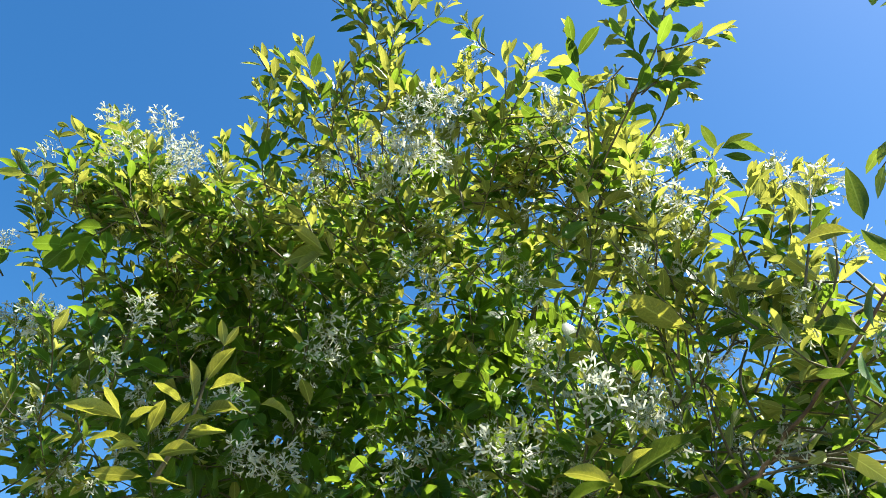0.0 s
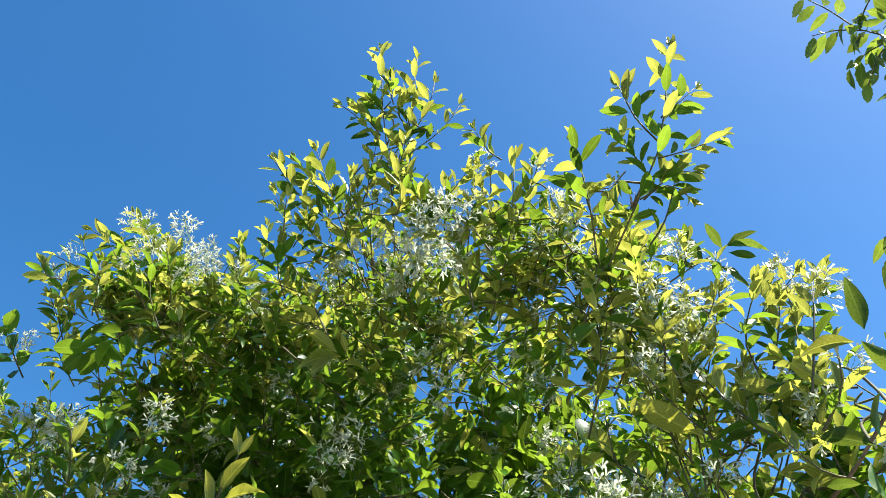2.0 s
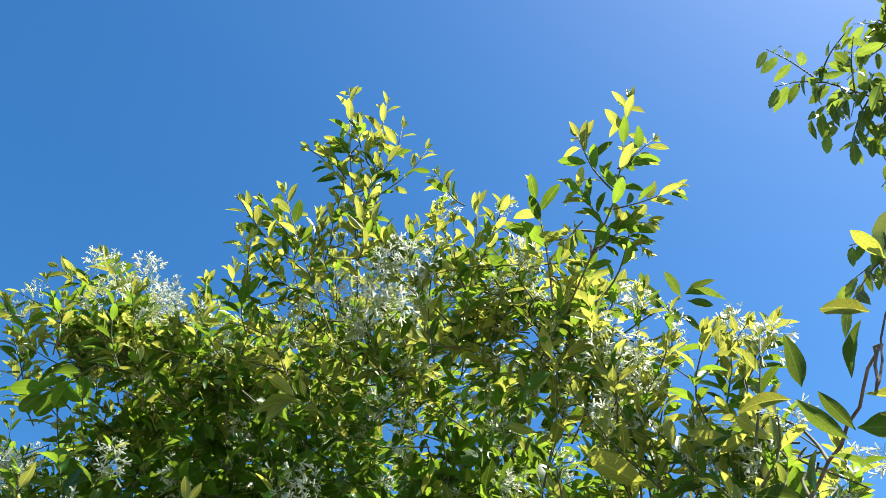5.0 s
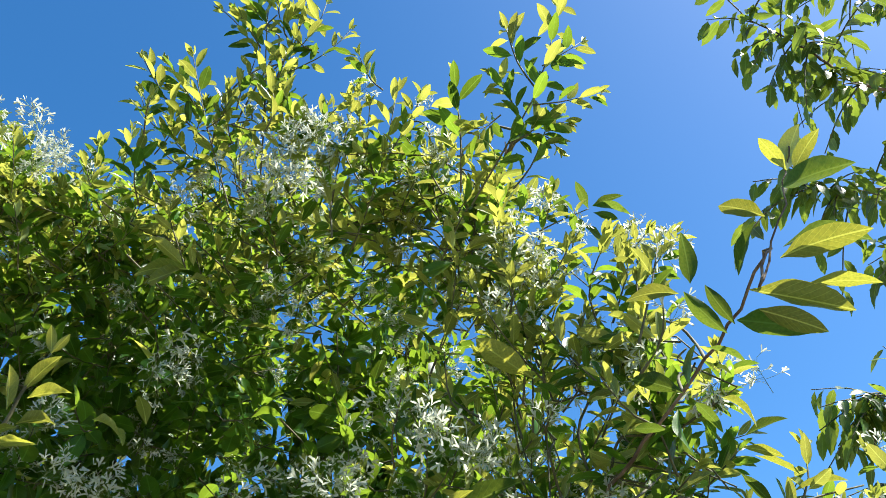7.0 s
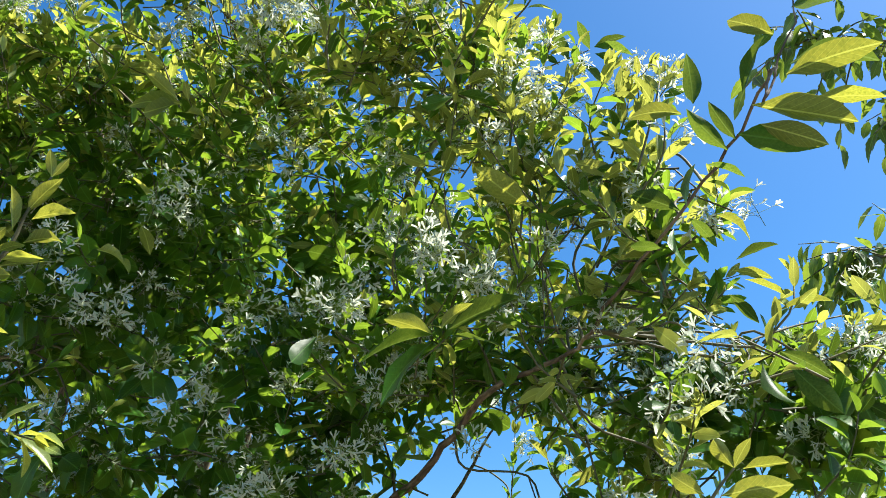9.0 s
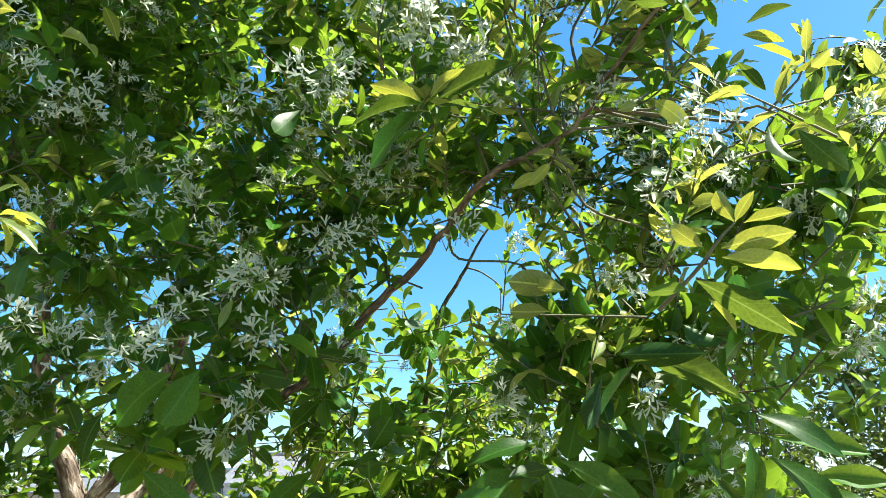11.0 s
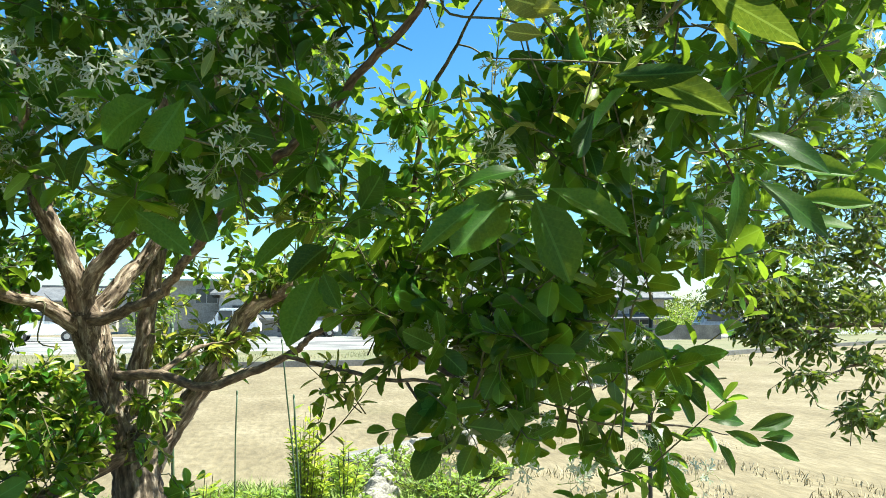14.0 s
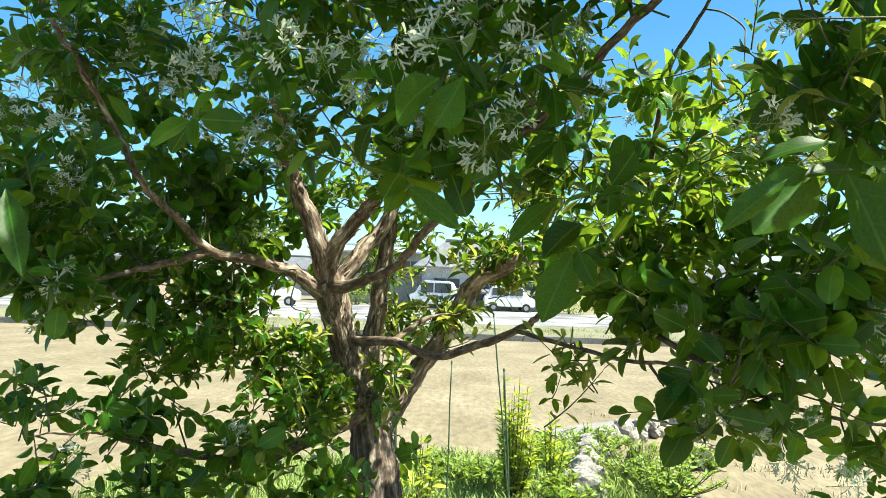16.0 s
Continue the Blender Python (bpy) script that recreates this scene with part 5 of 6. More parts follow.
def peeling_bark(lines, count):
    """Papery strips that lift off the stems, lying along them."""
    verts, faces = [], []
    for line, radii, share in lines:
        line = np.asarray(line)
        for _ in range(int(count * share)):
            s = rng.uniform(0.02, 0.98) * (len(line) - 1)
            i = min(int(s), len(line) - 2)
            p, way = line[i] + (line[i + 1] - line[i]) * (s - i), unit(line[i + 1] - line[i])
            r = float(np.interp(s / (len(line) - 1), np.linspace(0, 1, len(radii)), radii))
            a = rng.uniform(0, 2 * math.pi)
            side = unit(np.cross(way, (0.3, 0.8, 0.2)))
            out = side * math.cos(a) + np.cross(way, side) * math.sin(a)
            across = unit(np.cross(way, out) + way * rng.normal(0, 0.15)) * rng.uniform(0.003, 0.009) * (0.5 + r * 8)
            long = rng.uniform(0.015, 0.06)
            peel = rng.uniform(0.0, 0.012)
            n = len(verts)
            for k, h in enumerate((-0.5, -0.1, 0.3, 0.5)):
                c = p + way * long * h + out * (r * 1.03 + 0.0015 + peel * max(0, h + 0.1) ** 2 * 3)
                w = (0.5, 1.0, 0.8, 0.25)[k]
                verts += [c - across * w - out * 0.001, c + across * w - out * 0.001]
                if k:
                    faces.append((n + 2 * k - 2, n + 2 * k - 1, n + 2 * k + 1, n + 2 * k))
    me = mesh_from("peeling_bark", np.array(verts) - np.array((root_x, root_y, 0)), faces, [bark])
    me.attributes.new("grain", "FLOAT_VECTOR", "POINT").data.foreach_set("vector", np.array(verts, np.float32).ravel())
    return me


tagged(part("peeling_bark", peeling_bark([(line, radii, max(radii) * (2 if name == "stem" else 1.0)) for name, line, radii, sides, rough in tree.limbs if name in ("stem", "limb")], 4500), None, fringe_tree, "papery pale flakes of peeling bark"), kind="stuff")
place_parts(tree, fringe_tree, (root_x, root_y, 0), (OVATE, ROUND), leaf_mature, leaf_young)

# Leaves near the lens, one object each, on a few shared blades.
blades = {}
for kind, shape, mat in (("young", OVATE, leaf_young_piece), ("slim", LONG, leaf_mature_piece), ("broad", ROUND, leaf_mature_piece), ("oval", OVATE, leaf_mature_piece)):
    for bend in (0.06, 0.2, 0.34):
        for fold in (0.2, 0.55):
            blades.setdefault(kind, []).append(fine_leaf(shape, bend, fold, float(rng.uniform(-0.9, 0.9)), mat))
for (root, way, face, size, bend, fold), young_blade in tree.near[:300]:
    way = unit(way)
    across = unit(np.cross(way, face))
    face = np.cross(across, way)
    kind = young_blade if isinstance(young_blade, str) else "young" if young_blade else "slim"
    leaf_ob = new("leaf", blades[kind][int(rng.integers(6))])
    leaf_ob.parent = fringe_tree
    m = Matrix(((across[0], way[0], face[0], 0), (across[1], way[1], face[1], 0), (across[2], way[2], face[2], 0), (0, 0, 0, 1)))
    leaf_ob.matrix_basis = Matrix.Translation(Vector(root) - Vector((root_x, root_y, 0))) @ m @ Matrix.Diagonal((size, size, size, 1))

clusters = [panicle_mesh("blossom", s, n, l) for s, n, l in ((1, 15, 0.075), (2, 19, 0.09), (3, 11, 0.065), (4, 16, 0.1))]
rng.shuffle(tree.flowers)
blooms = fixed_blooms + tree.flowers
rest_verts, rest_faces, rest_slots, count = [], [], [], 0
for k, (place, way, size) in enumerate(blooms):
    turn = Vector(way).to_track_quat("Z", "Y").to_matrix().to_4x4()
    m = Matrix.Translation(Vector(place) - Vector((root_x, root_y, 0))) @ turn @ pose(0, 0, 0, 0, 0, float(rng.uniform(0, 360))) @ Matrix.Diagonal((size, size, size, 1))
    me = clusters[int(rng.integers(4))]
    if k < 290:
        ob = new("blossom", me)
        ob.parent = fringe_tree
        ob.matrix_basis = m
        continue
    m = np.array(m)
    co = np.empty(len(me.vertices) * 3, np.float32)
    me.vertices.foreach_get("co", co)
    rest_verts.append(co.reshape(-1, 3) @ m[:3, :3].T + m[:3, 3])
    rest_faces += [tuple(v + count for v in p.vertices) for p in me.polygons]
    rest_slots += [p.material_index for p in me.polygons]
    count += len(me.vertices)
if rest_verts:
    tagged(part("blossom_mass", mesh_from("blossom_mass", np.concatenate(rest_verts), rest_faces, [petal, stalk], rest_slots), None, fringe_tree, "white fringe-like flower clusters"), kind="stuff")


# ---- the serrate-leaved trees beside it ----
def neighbour(name, origin, build, label, mat, hung):
    plant = Plant()
    build(plant)
    owner = thing(name, (origin[0], origin[1], 0), label, "tree")
    for limb_name, line, radii, sides, rough in plant.limbs:
        part(limb_name, limb_mesh(limb_name, line - np.array((origin[0], origin[1], 0)), radii, sides, rough, bark_branch), None, owner)
    shift = np.array((origin[0], origin[1], 0))
    tagged(part("twig_mass", mesh_from("twig_mass", np.array(plant.wood) - shift, plant.wood_faces, [bark_twig]), None, owner, "thin brown twigs"), kind="stuff")
    rows = [(np.array(r[0]) - shift, *r[1:]) for r in plant.mature + plant.young + plant.broad]
    tagged(part("foliage", leaf_mesh("foliage", [(SERRATE, rows, mat)]), None, owner, hung), kind="stuff")
    return owner


def hanging(plant, line, leaves, size, droop=0.55):
    """A twig with single leaves that hang alternately from it."""
    line = smooth_line(line, 6)
    plant.stick(line, [0.003, 0.0015])
    for k in range(leaves):
        s = (k + 0.6) / leaves * (len(line) - 1)
        i = min(int(s), len(line) - 2)
        p = line[i] + (line[i + 1] - line[i]) * (s - i)
        way = unit(line[i + 1] - line[i])
        side = unit(np.cross(way, UP)) * (1 if k % 2 else -1)
        lw = unit(way * 0.35 + side * rng.uniform(0.3, 0.8) - UP * droop * rng.uniform(0.5, 1.6) + rng.normal(0, 0.15, 3))
        plant.leaf(p, lw, unit(UP * 0.6 + side * 0.4 + rng.normal(0, 0.35, 3)) if droop > 0.4 else unit(UP * 0.3 + rng.normal(0, 0.55, 3)), size * rng.uniform(0.75, 1.15), rng.uniform(0.05, 0.4), rng.uniform(0.1, 0.5))


def spray(plant, line, radii, twigs, leaves, size, reach):
    """A branch set with hanging twigs on both sides."""
    plant.limb(line, radii, "branch", 6, 6)
    pts = plant.bones[-1]
    for k in range(twigs):
        p = pts[int(rng.integers(len(pts) // 4, len(pts)))]
        way = unit(unit(pts[-1] - pts[0]) * 0.6 + rng.normal(0, 0.6, 3) - UP * 0.15)
        far = reach * rng.uniform(0.6, 1.3)
        hanging(plant, [p, p + way * far * 0.5, p + way * far - UP * far * 0.2], leaves, size)
    hanging(plant, [pts[-6], pts[-3], pts[-1]], leaves, size)


def overhanging(plant):
    plant.limb([(3.1, 1.6, -0.05), (3.05, 1.55, 1.5), (2.9, 1.45, 3.0), (2.6, 1.35, 3.9)], [0.11, 0.09, 0.06, 0.03], "trunk", 6, 12)
    spray(plant, [(2.60, 1.35, 3.90), (2.08, 1.25, 3.85), (1.77, 1.20, 3.61), (1.53, 1.15, 3.51), (1.38, 1.10, 3.53), (1.28, 1.10, 3.63), (1.19, 1.10, 3.69)], [0.02, 0.007, 0.005, 0.003], 30, 8, 0.09, 0.22)
    spray(plant, [(2.80, 1.40, 3.50), (2.67, 1.30, 4.85), (2.03, 1.20, 4.24), (1.71, 1.15, 4.09), (1.54, 1.10, 4.11)], [0.02, 0.006, 0.003], 19, 8, 0.09, 0.22)
    spray(plant, [(2.80, 1.40, 3.40), (2.17, 1.50, 3.61), (1.81, 1.40, 3.38), (1.53, 1.35, 3.25), (1.33, 1.30, 3.17)], [0.02, 0.006, 0.003], 26, 8, 0.09, 0.22)
    spray(plant, [(2.90, 1.45, 3.10), (2.20, 1.60, 3.38), (1.86, 1.50, 3.19), (1.69, 1.50, 3.09)], [0.02, 0.006, 0.003], 19, 8, 0.09, 0.22)
    spray(plant, [(2.95, 1.50, 2.80), (2.27, 1.90, 2.96), (1.95, 1.80, 2.86), (1.74, 1.75, 2.77), (1.60, 1.70, 2.75)], [0.016, 0.005, 0.003], 25, 8, 0.09, 0.21)
    spray(plant, [(2.95, 1.50, 2.80), (2.31, 2.10, 2.75), (1.99, 2.00, 2.64), (1.75, 1.95, 2.61)], [0.016, 0.005, 0.003], 16, 8, 0.09, 0.21)


neighbour("overhanging_tree", (3.1, 1.6), overhanging, "neighbouring tree with drooping toothed green leaves on thin twigs", leaf_dark, "drooping toothed green leaves")


def beside(plant):
    trunk_x, trunk_y = 4.50, 4.4
    plant.limb([(trunk_x, trunk_y, -0.05), (trunk_x, trunk_y, 0.6), (4.42, 4.40, 1.40), (4.29, 4.40, 2.09), (4.17, 4.40, 2.98)], [0.09, 0.075, 0.06, 0.04, 0.02], "trunk", 6, 10)
    plant.limb([(4.46, 4.40, 1.36), (3.88, 4.35, 1.35), (3.47, 4.30, 1.35), (3.11, 4.20, 1.29), (2.82, 4.10, 1.40), (2.54, 4.00, 1.59)], [0.03, 0.02, 0.016, 0.012, 0.006], "limb", 6, 8)
    plant.limb([(3.11, 4.20, 1.29), (2.94, 4.20, 1.60), (2.91, 4.20, 1.85)], [0.01, 0.005], "branch", 6, 6)
    plant.limb([(4.45, 4.40, 1.18), (3.79, 4.30, 1.11), (3.46, 4.20, 1.09), (3.18, 4.10, 1.03), (2.95, 4.05, 1.06)], [0.02, 0.012, 0.008, 0.004], "branch", 6, 6)
    plant.limb([(4.35, 4.40, 1.71), (3.95, 4.40, 1.70), (3.75, 4.40, 1.88), (3.60, 4.40, 2.25)], [0.02, 0.012, 0.006], "branch", 6, 6)

    def cloud(place, radius, twigs):
        for _ in range(int(twigs * 1.5)):
            p = np.array(place) + unit(rng.normal(0, 1, 3)) * np.array(radius) * rng.uniform(0.2, 1) ** 0.5
            way = unit(rng.normal(0, 1, 3) + np.array((-0.4, -0.2, -0.1)))
            far = rng.uniform(0.15, 0.3)
            hanging(plant, [p - way * far * 0.5, p + UP * 0.02, p + way * far * 0.5], int(rng.integers(6, 10)), 0.075, 0.3)

    cloud((3.76, 4.50, 2.01), (0.35, 0.35, 0.35), 70)
    cloud((3.17, 4.30, 1.72), (0.3, 0.3, 0.2), 40)
    cloud((3.96, 4.60, 2.62), (0.35, 0.3, 0.35), 60)
    cloud((3.67, 4.70, 2.31), (0.3, 0.3, 0.25), 40)
    cloud((2.75, 4.10, 1.53), (0.2, 0.2, 0.12), 22)
    cloud((3.69, 4.30, 1.47), (0.25, 0.25, 0.15), 30)
    cloud((3.52, 4.20, 0.81), (0.14, 0.2, 0.14), 20)
    cloud((3.64, 4.20, 1.12), (0.12, 0.2, 0.1), 12)
    cloud((3.06, 4.05, 1.04), (0.12, 0.1, 0.05), 9)
    cloud((4.30, 4.60, 2.03), (0.4, 0.4, 0.8), 60)
    cloud((2.96, 4.15, 1.33), (0.16, 0.15, 0.06), 12)
    cloud((3.04, 4.50, 1.99), (0.26, 0.25, 0.2), 34)
    cloud((2.99, 4.60, 2.38), (0.26, 0.25, 0.2), 30)
    cloud((3.51, 4.70, 2.83), (0.3, 0.3, 0.25), 40)
    cloud((2.73, 4.30, 1.47), (0.22, 0.2, 0.08), 16)
    cloud((2.90, 4.20, 1.30), (0.18, 0.2, 0.1), 16)
    cloud((3.20, 4.25, 1.24), (0.2, 0.2, 0.1), 20)
    cloud((3.34, 4.25, 1.46), (0.22, 0.2, 0.13), 28)
    cloud((3.02, 4.25, 1.52), (0.2, 0.2, 0.1), 20)


neighbour("broadleaf_tree", (4.50, 4.4), beside, "small dense broadleaf tree with bare lower branches beside the field", leaf_shade, "dark green leaves with yellowish tips")

# ---- garden plants and stakes at the edge of the field ----
green_stake = plain("green_stake", [(0.3, (0.035, 0.07, 0.035)), (0.7, (0.06, 0.1, 0.05))], 20, 0.5, 0.1, 0.001)
dark_pipe = plain("dark_pipe", [(0.3, (0.025, 0.027, 0.03)), (0.7, (0.05, 0.05, 0.05))], 15, 0.45, 0.1, 0.001, metallic=0.3)


def stake(name, foot, head, radius, mat, label):
    foot, head = np.array(foot, float), np.array(head, float)
    ob = thing(name, foot, label, "stake", group="garden stakes" if mat is green_stake else "")
    knots = [np.array((0, 0, -0.05)) + (head - foot) * s + np.array((0.002 * math.sin(s * 40), 0, 0)) for s in np.linspace(0, 1, 9)]
    v, f = tube_arrays(knots, [radius, radius], 8)
    part("rod", mesh_from("rod", v, f, [mat]), None, ob)
    cap, cap_faces = tube_arrays([head - foot - UP * 0.06, head - foot - UP * 0.045, head - foot - UP * 0.035], [radius * 1.25, radius * 1.25, radius * 0.5], 8)
    part("cap", mesh_from("cap", cap, cap_faces, [mat]), None, ob)
    return ob


stake("garden_stake", (-0.20, 4.6, 0), (-0.20, 4.60, 1.01), 0.0045, green_stake, "thin green plastic garden stake in the ground")
stake("garden_stake", (0.19, 4.9, 0), (0.04, 4.90, 1.29), 0.005, green_stake, "tall thin green garden stake beside the young shrub")
stake("garden_stake", (0.19, 5.0, 0), (0.12, 5.00, 0.94), 0.006, green_stake, "green garden stake supporting the young shrub")
stake("garden_stake", (-0.41, 3.9, 0), (-0.46, 3.90, 1.40), 0.008, green_stake, "dark green garden stake behind the tree trunk")
stake("garden_stake", (-0.83, 4.2, 0), (-0.80, 4.20, 0.36), 0.007, green_stake, "short green garden stake behind the low branches")
stake("metal_post", (1.05, 2.1, 0), (1.09, 2.10, 1.53), 0.006, dark_pipe, "slim dark metal post under the hanging branches")


def leafy_bush(name, foot, height, spread, stems, size, shape, mat, label, category, pairs=14):
    """A shrub of upright stems, set with narrow leaves."""
    foot = np.array(foot, float)
    ob = thing(name, foot, label, category)
    verts, faces, rows = [], [], []
    for _ in range(stems):
        a, r = rng.uniform(0, 2 * math.pi), rng.uniform(0, 1) ** 0.5
        lean = np.array((math.cos(a), math.sin(a), 0)) * r * spread
        h = height * rng.uniform(0.55, 1.0) * (1.1 - 0.45 * r)
        line = smooth_line([lean * 0.25, lean * 0.7 + UP * h * 0.5, lean + UP * h], 6)
        v, f = tube_arrays(line, [0.006, 0.002], 4, 0, len(verts))
        verts.extend(v), faces.extend(f)
        for k in range(pairs):
            s = rng.uniform(0.12, 1.0) * (len(line) - 1)
            p = line[min(int(s), len(line) - 1)]
            b = rng.uniform(0, 2 * math.pi)
            lw = unit((math.cos(b), math.sin(b), rng.uniform(0.1, 1.1)))
            rows.append((p, lw, unit(UP + rng.normal(0, 0.4, 3)), size * rng.uniform(0.6, 1.2), rng.uniform(0, 0.35), rng.uniform(0.1, 0.5)))
    tagged(part("stem_mass", mesh_from("stem_mass", verts, faces, [bark_twig]), None, ob), kind="stuff")
    tagged(part("foliage", leaf_mesh("foliage", [(shape, rows, mat)]), None, ob), kind="stuff")
    return ob


leafy_bush("young_shrub", (0.20, 5.2, 0), 1.05, 0.16, 26, 0.07, LANCE, leaf_bush, "young yellow-green small-leaved shrub tied to a garden stake", "shrub", 60)
leafy_bush("young_shrub", (0.49, 5.6, 0), 0.72, 0.12, 8, 0.09, LANCE, leaf_bush, "slender yellow-green shoots beside the young shrub", "shrub", 22)
leafy_bush("young_shrub", (-0.39, 4.6, 0), 0.6, 0.16, 10, 0.08, OVATE, leaf_bush, "small yellow-green shrub behind the tree trunk", "shrub", 18)
for wx, wy, h, r in ((0.56, 5.3, 0.22, 0.3), (0.48, 6.2, 0.3, 0.4), (0.94, 6.8, 0.3, 0.35), (1.21, 6.1, 0.35, 0.45), (1.31, 5.6, 0.3, 0.4), (-0.01, 5.6, 0.22, 0.3), (1.78, 6.6, 0.16, 0.3), (-0.38, 5.8, 0.18, 0.3), (-0.66, 5.5, 0.16, 0.25)):
    leafy_bush("weed_clump", (wx, wy, 0), h, r, 60, 0.06, OVATE, leaf_weed, "low green leafy weeds at the edge of the field", "weeds", 14)


def blades_of_grass(name, count, area, height, mat, label, keep):
    """Loose grass: single bent blades, three faces each."""
    verts, faces = [], []
    while len(verts) < count * 5:
        x, y = rng.uniform(area[0], area[1]), rng.uniform(area[2], area[3])
        if not keep(x, y):
            continue
        a, h, w = rng.uniform(0, 2 * math.pi), height * rng.uniform(0.4, 1.2), rng.uniform(0.003, 0.006)
        c, s = math.cos(a) * w, math.sin(a) * w
        bx, by = rng.normal(0, h * 0.45), rng.normal(0, h * 0.45)
        n = len(verts)
        verts += [(x - c, y - s, 0), (x + c, y + s, 0), (x + bx * 0.35 + c * 0.7, y + by * 0.35 + s * 0.7, h * 0.6), (x + bx * 0.35 - c * 0.7, y + by * 0.35 - s * 0.7, h * 0.6), (x + bx, y + by, h)]
        faces += [(n, n + 1, n + 2, n + 3), (n + 3, n + 2, n + 4)]
    return tagged(new(name, mesh_from(name, verts, faces, [mat])), label, "grass", kind="stuff")


grass_green = plain("grass_green", [(0.3, (0.15, 0.24, 0.045)), (0.7, (0.27, 0.36, 0.08))], 2.0, 0.7, 0.0)
blades_of_grass("green_grass", 14000, (-2.5, 3.5, 4.6, 7.4), 0.11, grass_green, "short green grass and weeds at the foot of the shrubs", lambda x, y: y < 6.3 + 0.9 * noise.noise(Vector((x * 1.3, y * 0.6, 0))) + 0.25 * x and x < 1.35 + 0.5 * noise.noise(Vector((y * 1.1, 3.0, 0))))
straw = plain("straw", [(0.3, (0.36, 0.3, 0.18)), (0.7, (0.52, 0.44, 0.28))], 3.0, 0.8, 0.0)
blades_of_grass("dry_grass", 1500, (1.2, 4.8, 5.0, 9.0), 0.06, straw, "tufts of dry straw-coloured grass by the stone edging", lambda x, y: noise.noise(Vector((x * 2.2, y * 1.6, 5))) > 0.12)

# ---- stone edging and slab ----
def stone_meshes(count):
    out = []
    for s in range(count):
        bm = bmesh.new()
        bmesh.ops.create_icosphere(bm, subdivisions=2, radius=0.5)
        for v in bm.verts:
            d = v.co.normalized()
            v.co = d * (0.42 + 0.12 * noise.noise(d * 1.7 + Vector((s * 9.1, 0, 0))) + 0.05 * noise.noise(d * 4 + Vector((0, s * 5.3, 0))))
            v.co.z = max(min(v.co.z, 0.34), -0.34)
        me = bpy.data.meshes.new("stone")
        bm.to_mesh(me)
        bm.free()
        me.materials.append(stone_grey)
        out.append(me)
    return out


stone_grey = plain("stone_grey", [(0.3, (0.2, 0.185, 0.155)), (0.5, (0.32, 0.3, 0.26)), (0.7, (0.44, 0.42, 0.37))], 9, 0.9, 0.8, 0.01)
concrete = plain("concrete", [(0.3, (0.15, 0.147, 0.135)), (0.7, (0.21, 0.205, 0.19))], 1.5, 0.9, 0.4, 0.01)
edge_line = smooth_line([(0.62, 5.3, 0), (0.72, 6.0, 0), (0.95, 7.0, 0), (1.3, 7.55, 0), (1.78, 8.0, 0), (2.25, 8.95, 0), (4.2, 12.2, 0), (8.3, 17.0, 0), (11.2, 21.2, 0)], 12)
stone_edging = thing("stone_edging", (0.78, 5.5, 0), "rough grey fieldstone edging along the dry field", "stone wall")
stones = stone_meshes(6)
lengths = np.r_[0, np.cumsum(np.linalg.norm(np.diff(edge_line, axis=0), axis=1))]
at = 0.0
while at < lengths[-1]:
    for side, lift in ((0.0, 0.05), (0.13, 0.03), (0.06, 0.13)):
        p = np.array([np.interp(at + rng.uniform(-0.03, 0.03), lengths, edge_line[:, j]) for j in range(3)])
        q = np.array([np.interp(at + 0.1, lengths, edge_line[:, j]) for j in range(3)])
        heading = math.degrees(math.atan2(q[1] - p[1], q[0] - p[0]))
        size = rng.uniform(0.13, 0.24) * (1 + 0.03 * at)
        stone = new("stone", stones[int(rng.integers(6))])
        stone.parent = stone_edging
        stone.matrix_basis = pose(p[0] - 0.78 + side + rng.normal(0, 0.02), p[1] - 5.5 + rng.normal(0, 0.02), lift + rng.uniform(-0.01, 0.02), rng.uniform(-15, 15), rng.uniform(-15, 15), heading + rng.normal(0, 15)) @ Matrix.Diagonal((size * 0.62, size, size * 0.85, 1))
    at += 0.115 + 0.012 * at


def box(bm, x0, x1, y0, y1, z0, z1, bevel=0.0):
    made = bmesh.ops.create_cube(bm, size=1, matrix=Matrix.Translation(((x0 + x1) / 2, (y0 + y1) / 2, (z0 + z1) / 2)) @ Matrix.Diagonal((x1 - x0, y1 - y0, z1 - z0, 1)))
    if bevel:
        edges = list({e for v in made["verts"] for e in v.link_edges})
        bmesh.ops.bevel(bm, geom=edges, offset=bevel, segments=2, affect="EDGES")
    return bm


slab = thing("concrete_slab", (1.05, 7.75, 0), "weathered grey concrete slab lying by the stone edging", "slab")
slab.rotation_euler = (0, 0, radians(-48))
part("slab", box(bmesh.new(), -0.28, 0.24, -0.5, 1.0, -0.02, 0.04, 0.012), concrete, slab)

# ---- far side of the field ----
kerb_dark = plain("kerb", [(0.3, (0.08, 0.08, 0.078)), (0.7, (0.15, 0.148, 0.14))], 2, 0.9, 0.4, 0.01)
pale_concrete = plain("pale_concrete", [(0.38, (0.10, 0.102, 0.105)), (0.5, (0.2, 0.2, 0.2)), (0.62, (0.34, 0.34, 0.33))], 0.3, 0.95, 0.3, 0.01, fine=9)
verge = plain("verge", [(0.3, (0.11, 0.12, 0.055)), (0.5, (0.15, 0.148, 0.08)), (0.7, (0.19, 0.17, 0.1))], 0.6, 0.95, 0.5, 0.03, fine=9)
sheet("verge", [(-60, 17.5), (-8, 20.0), (1, 21.5), (12.7, 23.0), (22, 29.5), (60, 50), (60, 62), (24, 42), (12, 38.5), (9, 33), (1, 31), (-8, 29), (-60, 27)], 0.012, verge, "grassy verge along the far edge of the field", "verge")
